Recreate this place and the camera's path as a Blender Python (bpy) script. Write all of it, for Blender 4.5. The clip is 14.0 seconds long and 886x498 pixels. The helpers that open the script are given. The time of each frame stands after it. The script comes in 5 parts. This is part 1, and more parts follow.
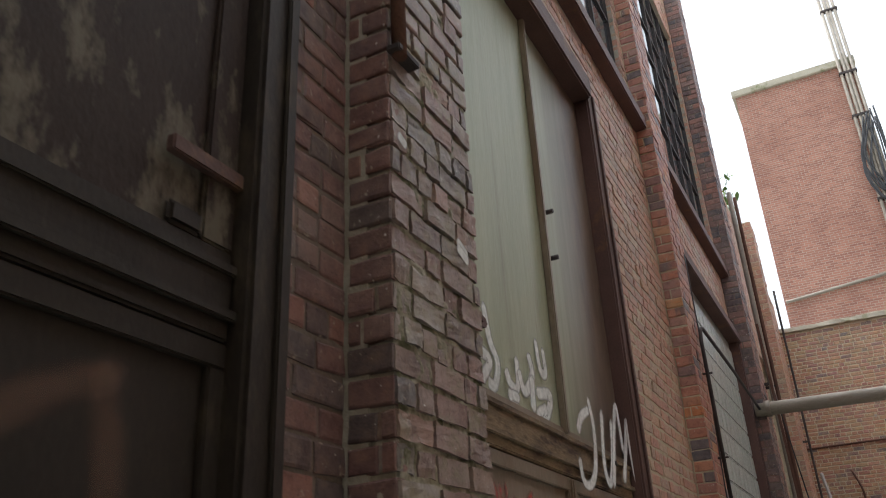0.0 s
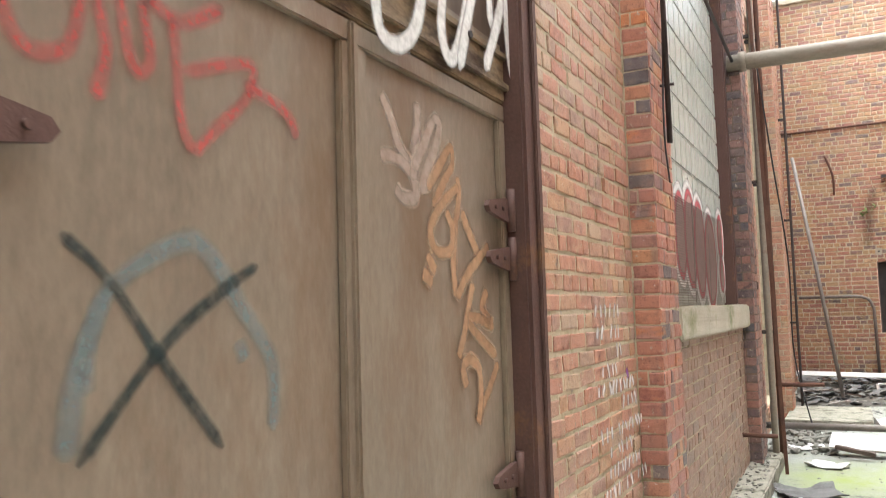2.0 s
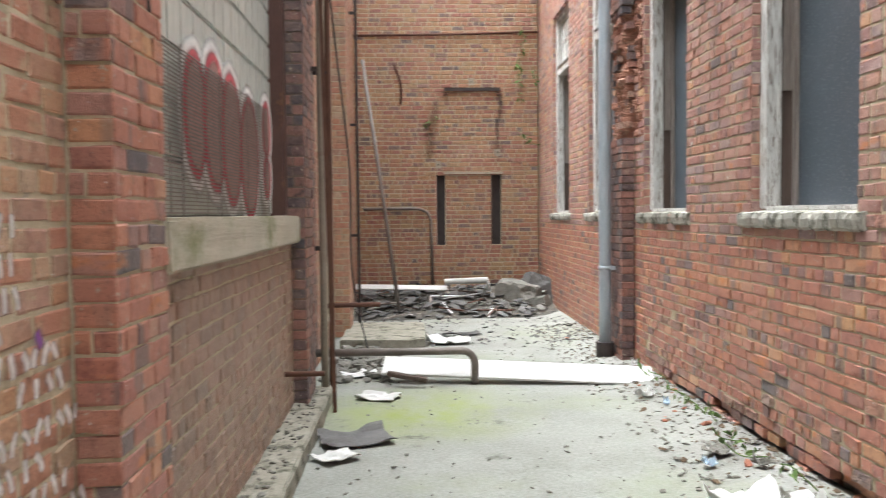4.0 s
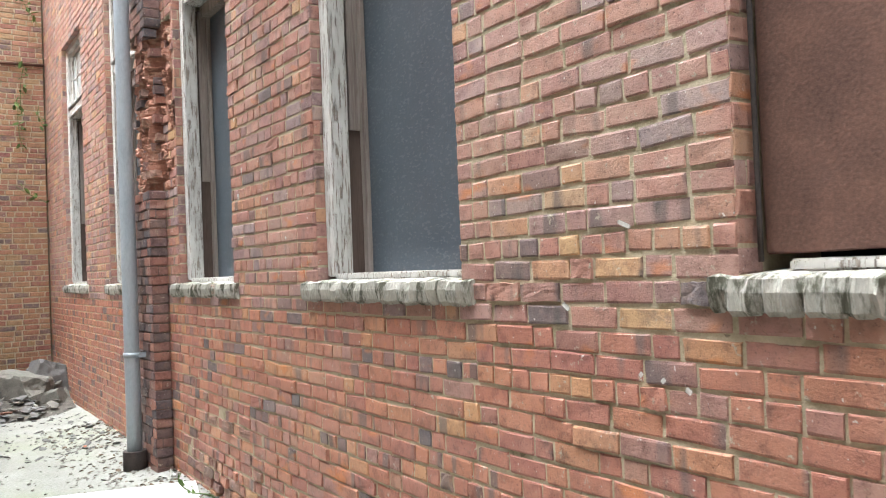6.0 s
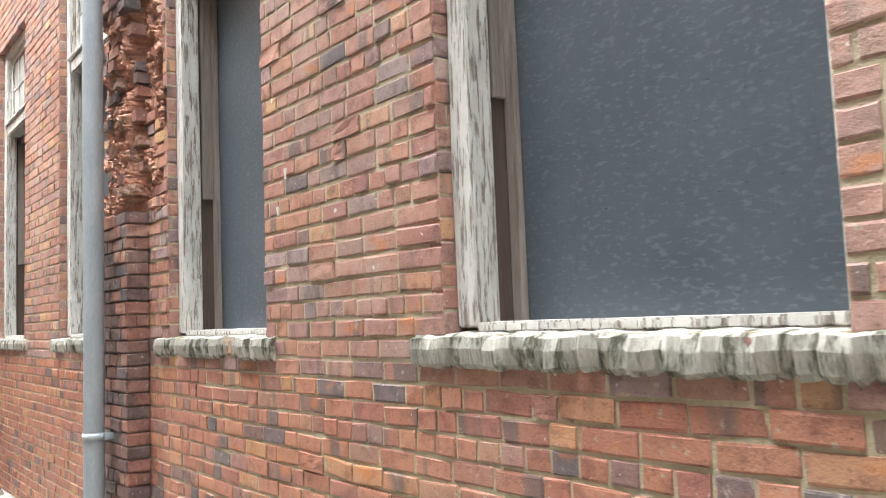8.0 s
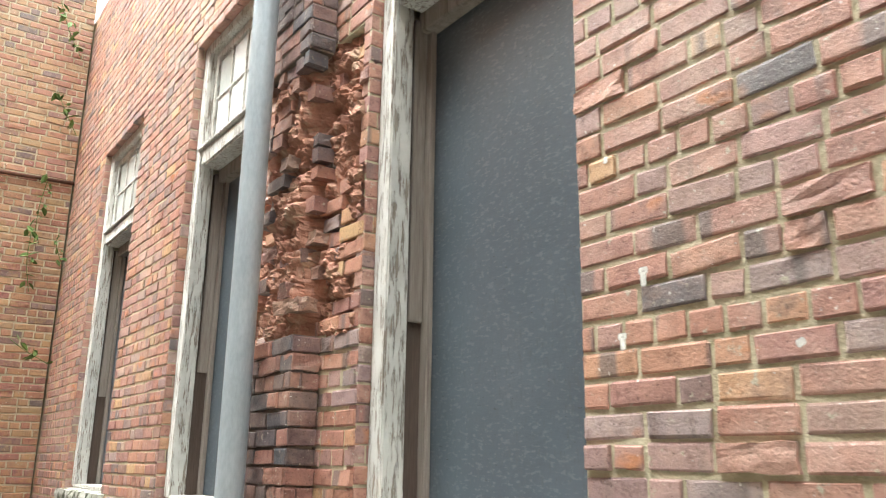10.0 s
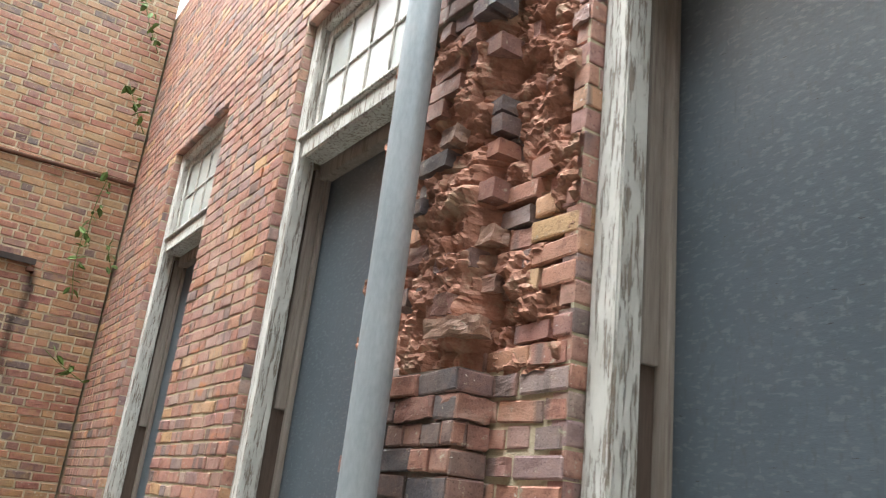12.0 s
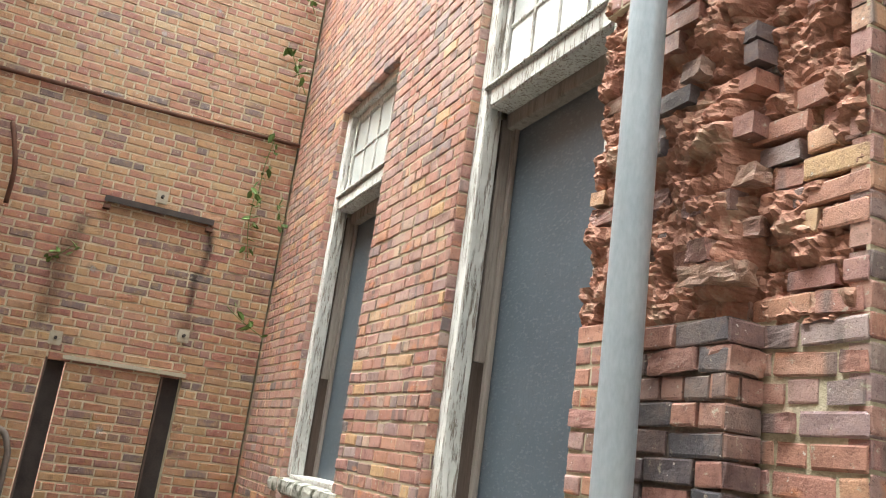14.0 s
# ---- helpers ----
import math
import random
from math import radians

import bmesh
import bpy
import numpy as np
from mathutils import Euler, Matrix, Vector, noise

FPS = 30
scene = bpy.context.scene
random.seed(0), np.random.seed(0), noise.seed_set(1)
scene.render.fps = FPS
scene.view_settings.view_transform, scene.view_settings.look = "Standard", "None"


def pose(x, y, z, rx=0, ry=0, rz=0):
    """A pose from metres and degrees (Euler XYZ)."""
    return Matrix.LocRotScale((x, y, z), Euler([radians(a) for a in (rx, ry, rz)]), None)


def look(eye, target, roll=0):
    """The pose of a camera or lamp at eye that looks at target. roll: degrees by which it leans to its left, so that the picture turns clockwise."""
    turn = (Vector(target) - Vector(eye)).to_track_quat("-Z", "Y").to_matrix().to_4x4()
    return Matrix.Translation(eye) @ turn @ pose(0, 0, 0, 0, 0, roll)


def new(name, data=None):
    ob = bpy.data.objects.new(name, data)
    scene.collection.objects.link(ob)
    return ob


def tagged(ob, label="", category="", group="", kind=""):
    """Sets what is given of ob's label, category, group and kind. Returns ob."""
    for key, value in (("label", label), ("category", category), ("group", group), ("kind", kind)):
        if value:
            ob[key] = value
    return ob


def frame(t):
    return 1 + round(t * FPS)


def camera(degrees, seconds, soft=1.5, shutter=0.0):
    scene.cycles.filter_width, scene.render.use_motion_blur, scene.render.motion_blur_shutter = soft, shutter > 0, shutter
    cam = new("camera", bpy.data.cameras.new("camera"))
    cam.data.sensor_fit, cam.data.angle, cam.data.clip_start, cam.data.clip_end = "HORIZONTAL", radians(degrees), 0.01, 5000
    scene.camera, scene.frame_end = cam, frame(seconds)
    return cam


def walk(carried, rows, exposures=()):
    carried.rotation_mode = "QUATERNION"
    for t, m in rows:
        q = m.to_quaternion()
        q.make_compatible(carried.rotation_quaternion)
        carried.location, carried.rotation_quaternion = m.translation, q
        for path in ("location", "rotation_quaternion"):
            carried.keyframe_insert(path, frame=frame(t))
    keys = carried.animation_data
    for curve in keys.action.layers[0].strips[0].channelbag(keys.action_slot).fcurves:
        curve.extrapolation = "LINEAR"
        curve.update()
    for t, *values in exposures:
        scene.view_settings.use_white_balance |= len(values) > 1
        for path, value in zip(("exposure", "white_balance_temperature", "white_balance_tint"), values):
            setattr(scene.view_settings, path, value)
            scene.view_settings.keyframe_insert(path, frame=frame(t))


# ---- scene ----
cam = camera(56.9, 14.0, soft=1.0, shutter=0.2)
PATH = [
    (0, (0.0, -0.012, 1.587), (-0.81, 1.607, 2.438), -2.9),
    (0.5, (-0.025, 0.468, 1.58), (-0.83, 2.134, 2.338), -0.6),
    (1, (-0.092, 0.945, 1.538), (-0.865, 2.686, 2.148), -0.8),
    (1.5, (-0.103, 1.342, 1.507), (-0.923, 3.133, 1.854), -2.1),
    (2, (-0.139, 1.791, 1.465), (-1.026, 3.577, 1.625), -1.7),
    (2.5, (-0.194, 2.203, 1.413), (-1.005, 4.031, 1.427), -1.8),
    (3, (-0.212, 2.634, 1.465), (-0.686, 4.576, 1.41), -1.9),
    (3.5, (-0.151, 3.06, 1.467), (-0.433, 5.039, 1.403), -1.3),
    (4, (-0.14, 3.453, 1.478), (-0.065, 5.449, 1.392), -0.6),
    (4.2, (-0.125, 3.601, 1.483), (0.141, 5.581, 1.39), -0.7),
    (6.3, (0.384, 5.116, 1.522), (1.527, 6.755, 1.606), -2.4),
    (6.5, (0.451, 5.315, 1.504), (1.603, 6.946, 1.621), -2.6),
    (7, (0.498, 5.737, 1.528), (1.665, 7.357, 1.641), -3.2),
    (7.2, (0.485, 5.899, 1.51), (1.66, 7.514, 1.631), -2.9),
    (9.3, (0.437, 7.703, 1.635), (1.729, 9.214, 1.855), -2.9),
    (9.5, (0.469, 7.871, 1.659), (1.726, 9.408, 1.9), -3.0),
    (10, (0.517, 8.29, 1.692), (1.626, 9.874, 2.204), 0.8),
    (10.5, (0.504, 8.621, 1.709), (1.636, 10.179, 2.25), 4.0),
    (11, (0.491, 8.933, 1.756), (1.701, 10.42, 2.327), 5.2),
    (11.5, (0.574, 9.202, 1.754), (1.718, 10.722, 2.369), 5.9),
    (12, (0.622, 9.432, 1.766), (1.636, 11.033, 2.407), 6.7),
    (12.5, (0.523, 9.583, 1.736), (1.49, 11.227, 2.338), 6.5),
    (13, (0.429, 9.676, 1.732), (1.36, 11.353, 2.3), 6.4),
    (13.5, (0.389, 9.694, 1.728), (1.252, 11.422, 2.248), 7.2),
    (14, (0.376, 9.703, 1.731), (1.155, 11.476, 2.232), 7.8),
]
EXPOSURES = [(0, 1.35, 6000, 7), (0.5, 1.55, 6000, 7), (1.0, 1.8, 6050, 7), (1.5, 2.5, 6100, 4), (2, 3.12, 6100, 5), (2.5, 3.2, 6100, 5), (3, 2.85, 6050, 7), (4, 2.48, 6050, 7), (7, 2.65, 6050, 7), (9.5, 2.72, 6450, 4), (10.5, 2.76, 6200, 0), (11, 2.78, 6150, 0), (12, 2.3, 6150, 2.5), (12.5, 2.1, 6200, 4), (13, 2.22, 6300, 4), (14, 2.53, 6350, 2)]
walk(cam, [(t, look(eye, target, roll)) for t, eye, target, roll in PATH], EXPOSURES)

# ---- light: a bright overcast sky ----
world = bpy.data.worlds.new("overcast_sky")
scene.world = world
world.use_nodes = True
wn = world.node_tree
sky = wn.nodes.new("ShaderNodeTexSky")
sky.sky_type = "NISHITA"
sky.sun_disc = False
sky.sun_elevation = radians(72)
sky.sun_rotation = radians(283)
sky.air_density, sky.dust_density, sky.ozone_density = 1.0, 7.0, 0.6
wn.nodes["Background"].inputs["Strength"].default_value = 0.15
veil = wn.nodes.new("ShaderNodeHueSaturation")
veil.inputs["Saturation"].default_value = 0.14
wn.links.new(sky.outputs[0], veil.inputs["Color"])
wn.links.new(veil.outputs[0], wn.nodes["Background"].inputs["Color"])
sun = new("sun", bpy.data.lights.new("sun", "SUN"))
sun.data.energy, sun.data.angle, sun.data.color = 1.2, radians(70), (1.0, 0.96, 0.9)
sun_way = Vector((-math.sin(radians(283)) * math.cos(radians(72)), -math.cos(radians(283)) * math.cos(radians(72)), -math.sin(radians(72))))
sun.matrix_world = look((0, 0, 30), tuple(Vector((0, 0, 30)) + sun_way))


# ---- materials ----
def material(name, rough=0.8, metal=0.0, spec=0.3):
    m = bpy.data.materials.new(name)
    m.use_nodes = True
    n = m.node_tree
    b = n.nodes["Principled BSDF"]
    b.inputs["Roughness"].default_value = rough
    b.inputs["Metallic"].default_value = metal
    b.inputs["Specular IOR Level"].default_value = spec
    geo = n.nodes.new("ShaderNodeNewGeometry")
    return m, n, b, geo.outputs["Position"]


def noise_of(n, vec, scale, detail=5, rough=0.6, stretch=None, offset=0.0):
    mp = n.nodes.new("ShaderNodeMapping")
    mp.inputs["Scale"].default_value = stretch or (1, 1, 1)
    mp.inputs["Location"].default_value = (offset, offset * 1.7, offset * 0.6)
    n.links.new(vec, mp.inputs[0])
    t = n.nodes.new("ShaderNodeTexNoise")
    t.inputs["Scale"].default_value = scale
    t.inputs["Detail"].default_value = detail
    t.inputs["Roughness"].default_value = rough
    n.links.new(mp.outputs[0], t.inputs["Vector"])
    return t.outputs["Fac"]


def ramp_of(n, fac, stops, smooth=True):
    r = n.nodes.new("ShaderNodeValToRGB")
    if not smooth:
        r.color_ramp.interpolation = "CONSTANT"
    e = r.color_ramp.elements
    while len(e) > 1:
        e.remove(e[0])
    e[0].position, e[0].color = stops[0][0], (*stops[0][1], 1)
    for p, c in stops[1:]:
        x = e.new(p)
        x.color = (*c, 1)
    n.links.new(fac, r.inputs[0])
    return r.outputs[0]


def grey(a, b):
    return [(a, (0, 0, 0)), (b, (1, 1, 1))]


def mixed(n, fac, a, b, how="MIX"):
    x = n.nodes.new("ShaderNodeMix")
    x.data_type, x.blend_type = "RGBA", how
    for sock, v in ((x.inputs[0], fac), (x.inputs[6], a), (x.inputs[7], b)):
        if isinstance(v, (int, float)):
            sock.default_value = v
        elif isinstance(v, tuple):
            sock.default_value = (*v, 1)
        else:
            n.links.new(v, sock)
    return x.outputs[2]


def bumped(n, b, height, strength=0.5, distance=0.01):
    u = n.nodes.new("ShaderNodeBump")
    u.inputs["Strength"].default_value = strength
    u.inputs["Distance"].default_value = distance
    n.links.new(height, u.inputs["Height"])
    n.links.new(u.outputs[0], b.inputs["Normal"])


def plain(name, dark, light, scale=6.0, rough=0.8, metal=0.0, bump=0.3, stretch=None, stain=None, stain_at=(0.55, 0.75), fine=90.0):
    """Two tones in coarse and fine noise, with an optional third tone as stains."""
    m, n, b, p = material(name, rough, metal)
    a = noise_of(n, p, scale, stretch=stretch)
    f = noise_of(n, p, fine, 3, stretch=stretch)
    c = ramp_of(n, a, [(0.3, dark), (0.7, light)])
    c = mixed(n, 0.45, c, ramp_of(n, f, [(0.3, dark), (0.7, light)]))
    if stain:
        c = mixed(n, ramp_of(n, noise_of(n, p, scale * 0.7, 6, 0.7, stretch, 3.1), grey(*stain_at)), c, stain)
    n.links.new(c, b.inputs["Base Color"])
    bumped(n, b, f, bump, 0.004)
    return m


def brick_material(name, source, tones, stain, stain_at=(0.6, 0.75), grime=(0.035, 0.032, 0.034), grime_at=(0.6, 0.76), bands=0.0, bloom=0.35, keep=0.86):
    """Fired clay: a tone for each brick, mottled, pitted, smeared with mortar, hazed and sooted in patches."""
    m, n, b, p = material(name, 0.5, 0, 0.6)
    tones = [(q, tuple(keep * v * k + (1 - keep) * (0.35 * c[0] + 0.5 * c[1] + 0.15 * c[2]) + 0.012 for v, k in zip(c, (0.96, 0.99, 1.08)))) for q, c in tones]
    if source == "object":
        rnd = n.nodes.new("ShaderNodeObjectInfo").outputs["Random"]
    else:
        rnd = n.nodes.new("ShaderNodeNewGeometry").outputs["Random Per Island"]
    c = ramp_of(n, rnd, tones)
    shift = n.nodes.new("ShaderNodeMath")
    shift.operation = "MULTIPLY"
    shift.inputs[1].default_value = 60.0
    n.links.new(rnd, shift.inputs[0])

    def own(scale, detail, rough):
        t = n.nodes.new("ShaderNodeTexNoise")
        t.noise_dimensions = "4D"
        t.inputs["Scale"].default_value, t.inputs["Detail"].default_value, t.inputs["Roughness"].default_value = scale, detail, rough
        n.links.new(p, t.inputs["Vector"])
        n.links.new(shift.outputs[0], t.inputs["W"])
        return t.outputs["Fac"]

    mott = own(20, 6, 0.7)
    c = mixed(n, ramp_of(n, mott, [(0.3, (1, 1, 1)), (0.5, (0, 0, 0))]), c, mixed(n, 1.0, c, (0.5, 0.42, 0.42), "MULTIPLY"))
    c = mixed(n, ramp_of(n, mott, [(0.5, (0, 0, 0)), (0.75, (0.75, 0.75, 0.75))]), c, mixed(n, 0.3, c, (0.6, 0.34, 0.2)))
    c = mixed(n, ramp_of(n, noise_of(n, p, 1.6, 6, 0.7, None, 12.0), [(0.5, (0, 0, 0)), (0.72, (bloom, bloom, bloom))]), c, (0.54, 0.4, 0.33))
    if bands:
        # grey kiln bands across the faces of some bricks
        t = n.nodes.new("ShaderNodeTexNoise")
        t.noise_dimensions = "4D"
        t.inputs["Scale"].default_value, t.inputs["Detail"].default_value = 9.0, 1.5
        st = n.nodes.new("ShaderNodeMapping")
        st.inputs["Scale"].default_value = (1, 1, 0.12)
        n.links.new(p, st.inputs[0])
        n.links.new(st.outputs[0], t.inputs["Vector"])
        n.links.new(shift.outputs[0], t.inputs["W"])
        c = mixed(n, ramp_of(n, t.outputs["Fac"], [(0.6, (0, 0, 0)), (0.66, (bands, bands, bands))]), c, (0.13, 0.11, 0.11))
        c = mixed(n, ramp_of(n, noise_of(n, p, 3.3, 3, 0.6, (1, 1, 2.2), 21.0), grey(0.62, 0.7)), c, mixed(n, 0.6, c, (0.6, 0.22, 0.06)))
    c = mixed(n, ramp_of(n, own(11, 7, 0.75), grey(*stain_at)), c, stain)
    c = mixed(n, ramp_of(n, noise_of(n, p, 27, 5, 0.7, None, 5.0), grey(0.62, 0.68)), c, (0.46, 0.41, 0.32))
    c = mixed(n, ramp_of(n, noise_of(n, p, 4.5, 7, 0.75, None, 9.0), grey(*grime_at)), c, grime)
    pits = noise_of(n, p, 110, 4, 0.7, None, 2.0)
    c = mixed(n, ramp_of(n, pits, [(0.33, (0.8, 0.8, 0.8)), (0.42, (0, 0, 0))]), c, mixed(n, 1.0, c, (0.3, 0.25, 0.25), "MULTIPLY"))
    c = mixed(n, ramp_of(n, noise_of(n, p, 60, 2, 0.5, None, 2.0), grey(0.72, 0.76)), c, (0.68, 0.64, 0.6))
    n.links.new(c, b.inputs["Base Color"])
    h = mixed(n, 0.4, mixed(n, 0.5, noise_of(n, p, 50, 7, 0.8), mott), pits)
    bumped(n, b, h, 0.8, 0.009)
    return m


RED = [(0.0, (0.45, 0.15, 0.085)), (0.1, (0.5, 0.2, 0.12)), (0.2, (0.42, 0.16, 0.12)), (0.3, (0.53, 0.21, 0.1)), (0.38, (0.46, 0.25, 0.2)), (0.47, (0.4, 0.14, 0.1)), (0.56, (0.54, 0.2, 0.095)),
       (0.63, (0.33, 0.19, 0.18)), (0.68, (0.5, 0.18, 0.09)), (0.75, (0.6, 0.27, 0.09)), (0.79, (0.62, 0.34, 0.09)), (0.82, (0.46, 0.3, 0.25)), (0.86, (0.25, 0.17, 0.165)), (0.89, (0.5, 0.2, 0.1)), (0.93, (0.15, 0.125, 0.13)), (0.95, (0.52, 0.19, 0.1)), (1.0, (0.45, 0.15, 0.09))]
LOW = [(0.0, (0.46, 0.13, 0.065)), (0.15, (0.52, 0.18, 0.08)), (0.3, (0.42, 0.125, 0.08)), (0.45, (0.55, 0.19, 0.075)), (0.58, (0.47, 0.15, 0.08)), (0.68, (0.4, 0.19, 0.14)), (0.74, (0.6, 0.25, 0.08)), (0.8, (0.5, 0.15, 0.07)), (0.86, (0.2, 0.13, 0.125)), (0.9, (0.11, 0.1, 0.105)), (0.93, (0.48, 0.15, 0.075)), (0.97, (0.62, 0.3, 0.08)), (1.0, (0.46, 0.13, 0.065))]
PIER = [(0.0, (0.26, 0.115, 0.085)), (0.2, (0.36, 0.165, 0.11)), (0.35, (0.2, 0.125, 0.095)), (0.5, (0.42, 0.19, 0.11)), (0.62, (0.25, 0.2, 0.13)), (0.72, (0.33, 0.14, 0.1)), (0.82, (0.15, 0.115, 0.1)), (0.92, (0.34, 0.26, 0.18)), (1.0, (0.3, 0.13, 0.09))]
# dark red recess bricks, with the shade of the set-back faces in the tones
NOOK_SHADED = [(0.0, (0.16, 0.065, 0.05)), (0.3, (0.22, 0.08, 0.055)), (0.5, (0.1, 0.06, 0.05)), (0.7, (0.32, 0.1, 0.055)), (0.85, (0.09, 0.065, 0.055)), (1.0, (0.18, 0.07, 0.05))]
STRIP = [(0.0, (0.48, 0.19, 0.105)), (0.3, (0.56, 0.25, 0.13)), (0.55, (0.44, 0.24, 0.16)), (0.75, (0.55, 0.28, 0.12)), (0.9, (0.52, 0.37, 0.22)), (1.0, (0.36, 0.19, 0.12))]
BACK = [(0.0, (0.32, 0.1, 0.06)), (0.18, (0.4, 0.15, 0.065)), (0.34, (0.44, 0.24, 0.085)), (0.46, (0.3, 0.09, 0.06)), (0.58, (0.42, 0.18, 0.07)), (0.7, (0.4, 0.25, 0.09)), (0.8, (0.34, 0.12, 0.065)), (0.88, (0.13, 0.095, 0.085)), (1.0, (0.31, 0.12, 0.08))]
PANEL = [(0.0, (0.3, 0.17, 0.1)), (0.4, (0.38, 0.23, 0.14)), (0.7, (0.36, 0.18, 0.1)), (1.0, (0.27, 0.19, 0.13))]
DARKB = [(0.0, (0.34, 0.12, 0.075)), (0.25, (0.17, 0.09, 0.075)), (0.42, (0.085, 0.07, 0.07)), (0.6, (0.42, 0.15, 0.08)), (0.75, (0.2, 0.095, 0.08)), (1.0, (0.075, 0.075, 0.085))]
CORE = [(0.0, (0.3, 0.115, 0.08)), (0.35, (0.38, 0.16, 0.1)), (0.6, (0.25, 0.1, 0.08)), (0.8, (0.42, 0.21, 0.12)), (1.0, (0.11, 0.085, 0.085))]
TONES = {
    "red": (RED, (0.46, 0.32, 0.27), (0.62, 0.78)),
    "low": (LOW, (0.44, 0.28, 0.22), (0.68, 0.84)),
    "nook_shaded": (NOOK_SHADED, (0.2, 0.16, 0.12), (0.6, 0.8)),
    "pier": (PIER, (0.27, 0.235, 0.15), (0.5, 0.66)),
    "strip": (STRIP, (0.5, 0.4, 0.25), (0.52, 0.72)),
    "back": (BACK, (0.4, 0.26, 0.1), (0.5, 0.74)),
    "panel": (PANEL, (0.36, 0.3, 0.2), (0.55, 0.72)),
    "dark": (DARKB, (0.25, 0.2, 0.17), (0.6, 0.75)),
    "core": (CORE, (0.27, 0.18, 0.13), (0.5, 0.66)),
}
BRICK = {}
for key, (tones, stain, at) in TONES.items():
    for source, prefix in (("object", "brick_"), ("island", "brickwork_")):
        BRICK[key, source] = brick_material(prefix + key, source, tones, stain, at, bands=0.75 if key in ("red", "low") else 0.0, bloom={"red": 0.6, "low": 0.2, "back": 0.2}.get(key, 0.35), keep={"low": 0.78, "back": 0.85, "strip": 0.86, "pier": 0.6, "red": 0.72, "core": 0.74}.get(key, 0.78))
mortar = plain("mortar", (0.4, 0.35, 0.24), (0.62, 0.56, 0.42), 9, 0.95, 0, 0.9, stain=(0.2, 0.19, 0.1))
low_mortar = plain("damp_mortar", (0.2, 0.165, 0.12), (0.42, 0.36, 0.28), 9, 0.95, 0, 0.9, stain=(0.13, 0.13, 0.07))
# one dark mortar for sooty joints and for painted-in shade of recess and hollow
soot_shade_mortar = plain("sooty_shaded_mortar", (0.11, 0.09, 0.075), (0.26, 0.21, 0.17), 9, 0.95, 0, 1.0, stain=(0.3, 0.17, 0.12))
mortar_dark = plain("old_mortar", (0.3, 0.28, 0.22), (0.52, 0.48, 0.4), 9, 0.95, 0, 0.9, stain=(0.12, 0.13, 0.08))
tower_brick_m, tn, tb, tp = material("far_brickwork", 0.9)
swz = tn.nodes.new("ShaderNodeMapping")
swz.inputs["Rotation"].default_value = (radians(-90), 0, 0)
tn.links.new(tp, swz.inputs[0])
bt = tn.nodes.new("ShaderNodeTexBrick")
for k, v in (("Scale", 1.0), ("Brick Width", 0.214), ("Row Height", 0.073), ("Mortar Size", 0.008)):
    bt.inputs[k].default_value = v
bt.inputs["Color1"].default_value, bt.inputs["Color2"].default_value, bt.inputs["Mortar"].default_value = (0.41, 0.2, 0.145, 1), (0.29, 0.14, 0.105, 1), (0.4, 0.31, 0.25, 1)
tn.links.new(swz.outputs[0], bt.inputs["Vector"])
tn.links.new(mixed(tn, ramp_of(tn, noise_of(tn, tp, 0.7, 6), grey(0.4, 0.7)), bt.outputs[0], mixed(tn, 1.0, bt.outputs[0], (0.75, 0.7, 0.7), "MULTIPLY")), tb.inputs["Base Color"])
render_wall = plain("plain_render", (0.3, 0.22, 0.18), (0.38, 0.28, 0.22), 2)
rust_paint = plain("brown_steel_paint", (0.185, 0.15, 0.112), (0.31, 0.255, 0.195), 3, 0.42, 0.1, 0.3, (1, 1.2, 0.5), (0.2, 0.135, 0.085), (0.5, 0.68), 45)
# near-black: the recess shade of door 1 is mixed into this brown
shaded_paint = plain("shade_darkened_brown_paint", (0.018, 0.014, 0.011), (0.04, 0.031, 0.024), 4, 0.6, 0.1, 0.3, (1, 1, 0.4), (0.1, 0.075, 0.05), (0.58, 0.75))
rust_frame = plain("rusty_frame_steel", (0.085, 0.05, 0.045), (0.15, 0.085, 0.07), 5, 0.6, 0.2, 0.4, None, (0.22, 0.12, 0.06), (0.58, 0.72))
rail_paint = plain("flaking_brown_rail", (0.12, 0.085, 0.055), (0.31, 0.23, 0.135), 11, 0.7, 0.0, 0.8, (1, 0.4, 1.4), (0.07, 0.045, 0.03), (0.48, 0.62))
olive_paint = plain("pale_olive_steel_paint", (0.25, 0.275, 0.175), (0.42, 0.44, 0.31), 3.5, 0.4, 0.1, 0.15, (1, 3.0, 0.16), (0.2, 0.17, 0.12), (0.57, 0.78))
olive_brown, vn, vb, vp = material("olive_paint_browned_at_one_side", 0.42, 0.1)
ov = ramp_of(vn, noise_of(vn, vp, 3.5, 5, 0.6, (1, 3.0, 0.16)), [(0.3, (0.25, 0.265, 0.175)), (0.7, (0.4, 0.41, 0.3))])
sep = vn.nodes.new("ShaderNodeSeparateXYZ")
vn.links.new(vp, sep.inputs[0])
wav = vn.nodes.new("ShaderNodeMath")
wav.operation = "MULTIPLY_ADD"
wav.inputs[1].default_value = 0.22
vn.links.new(noise_of(vn, vp, 2.0, 5, 0.6, (1, 1, 0.4)), wav.inputs[0])
vn.links.new(sep.outputs["Y"], wav.inputs[2])
rng = vn.nodes.new("ShaderNodeMapRange")
rng.inputs["From Min"].default_value, rng.inputs["From Max"].default_value = 3.6, 4.1
vn.links.new(wav.outputs[0], rng.inputs["Value"])
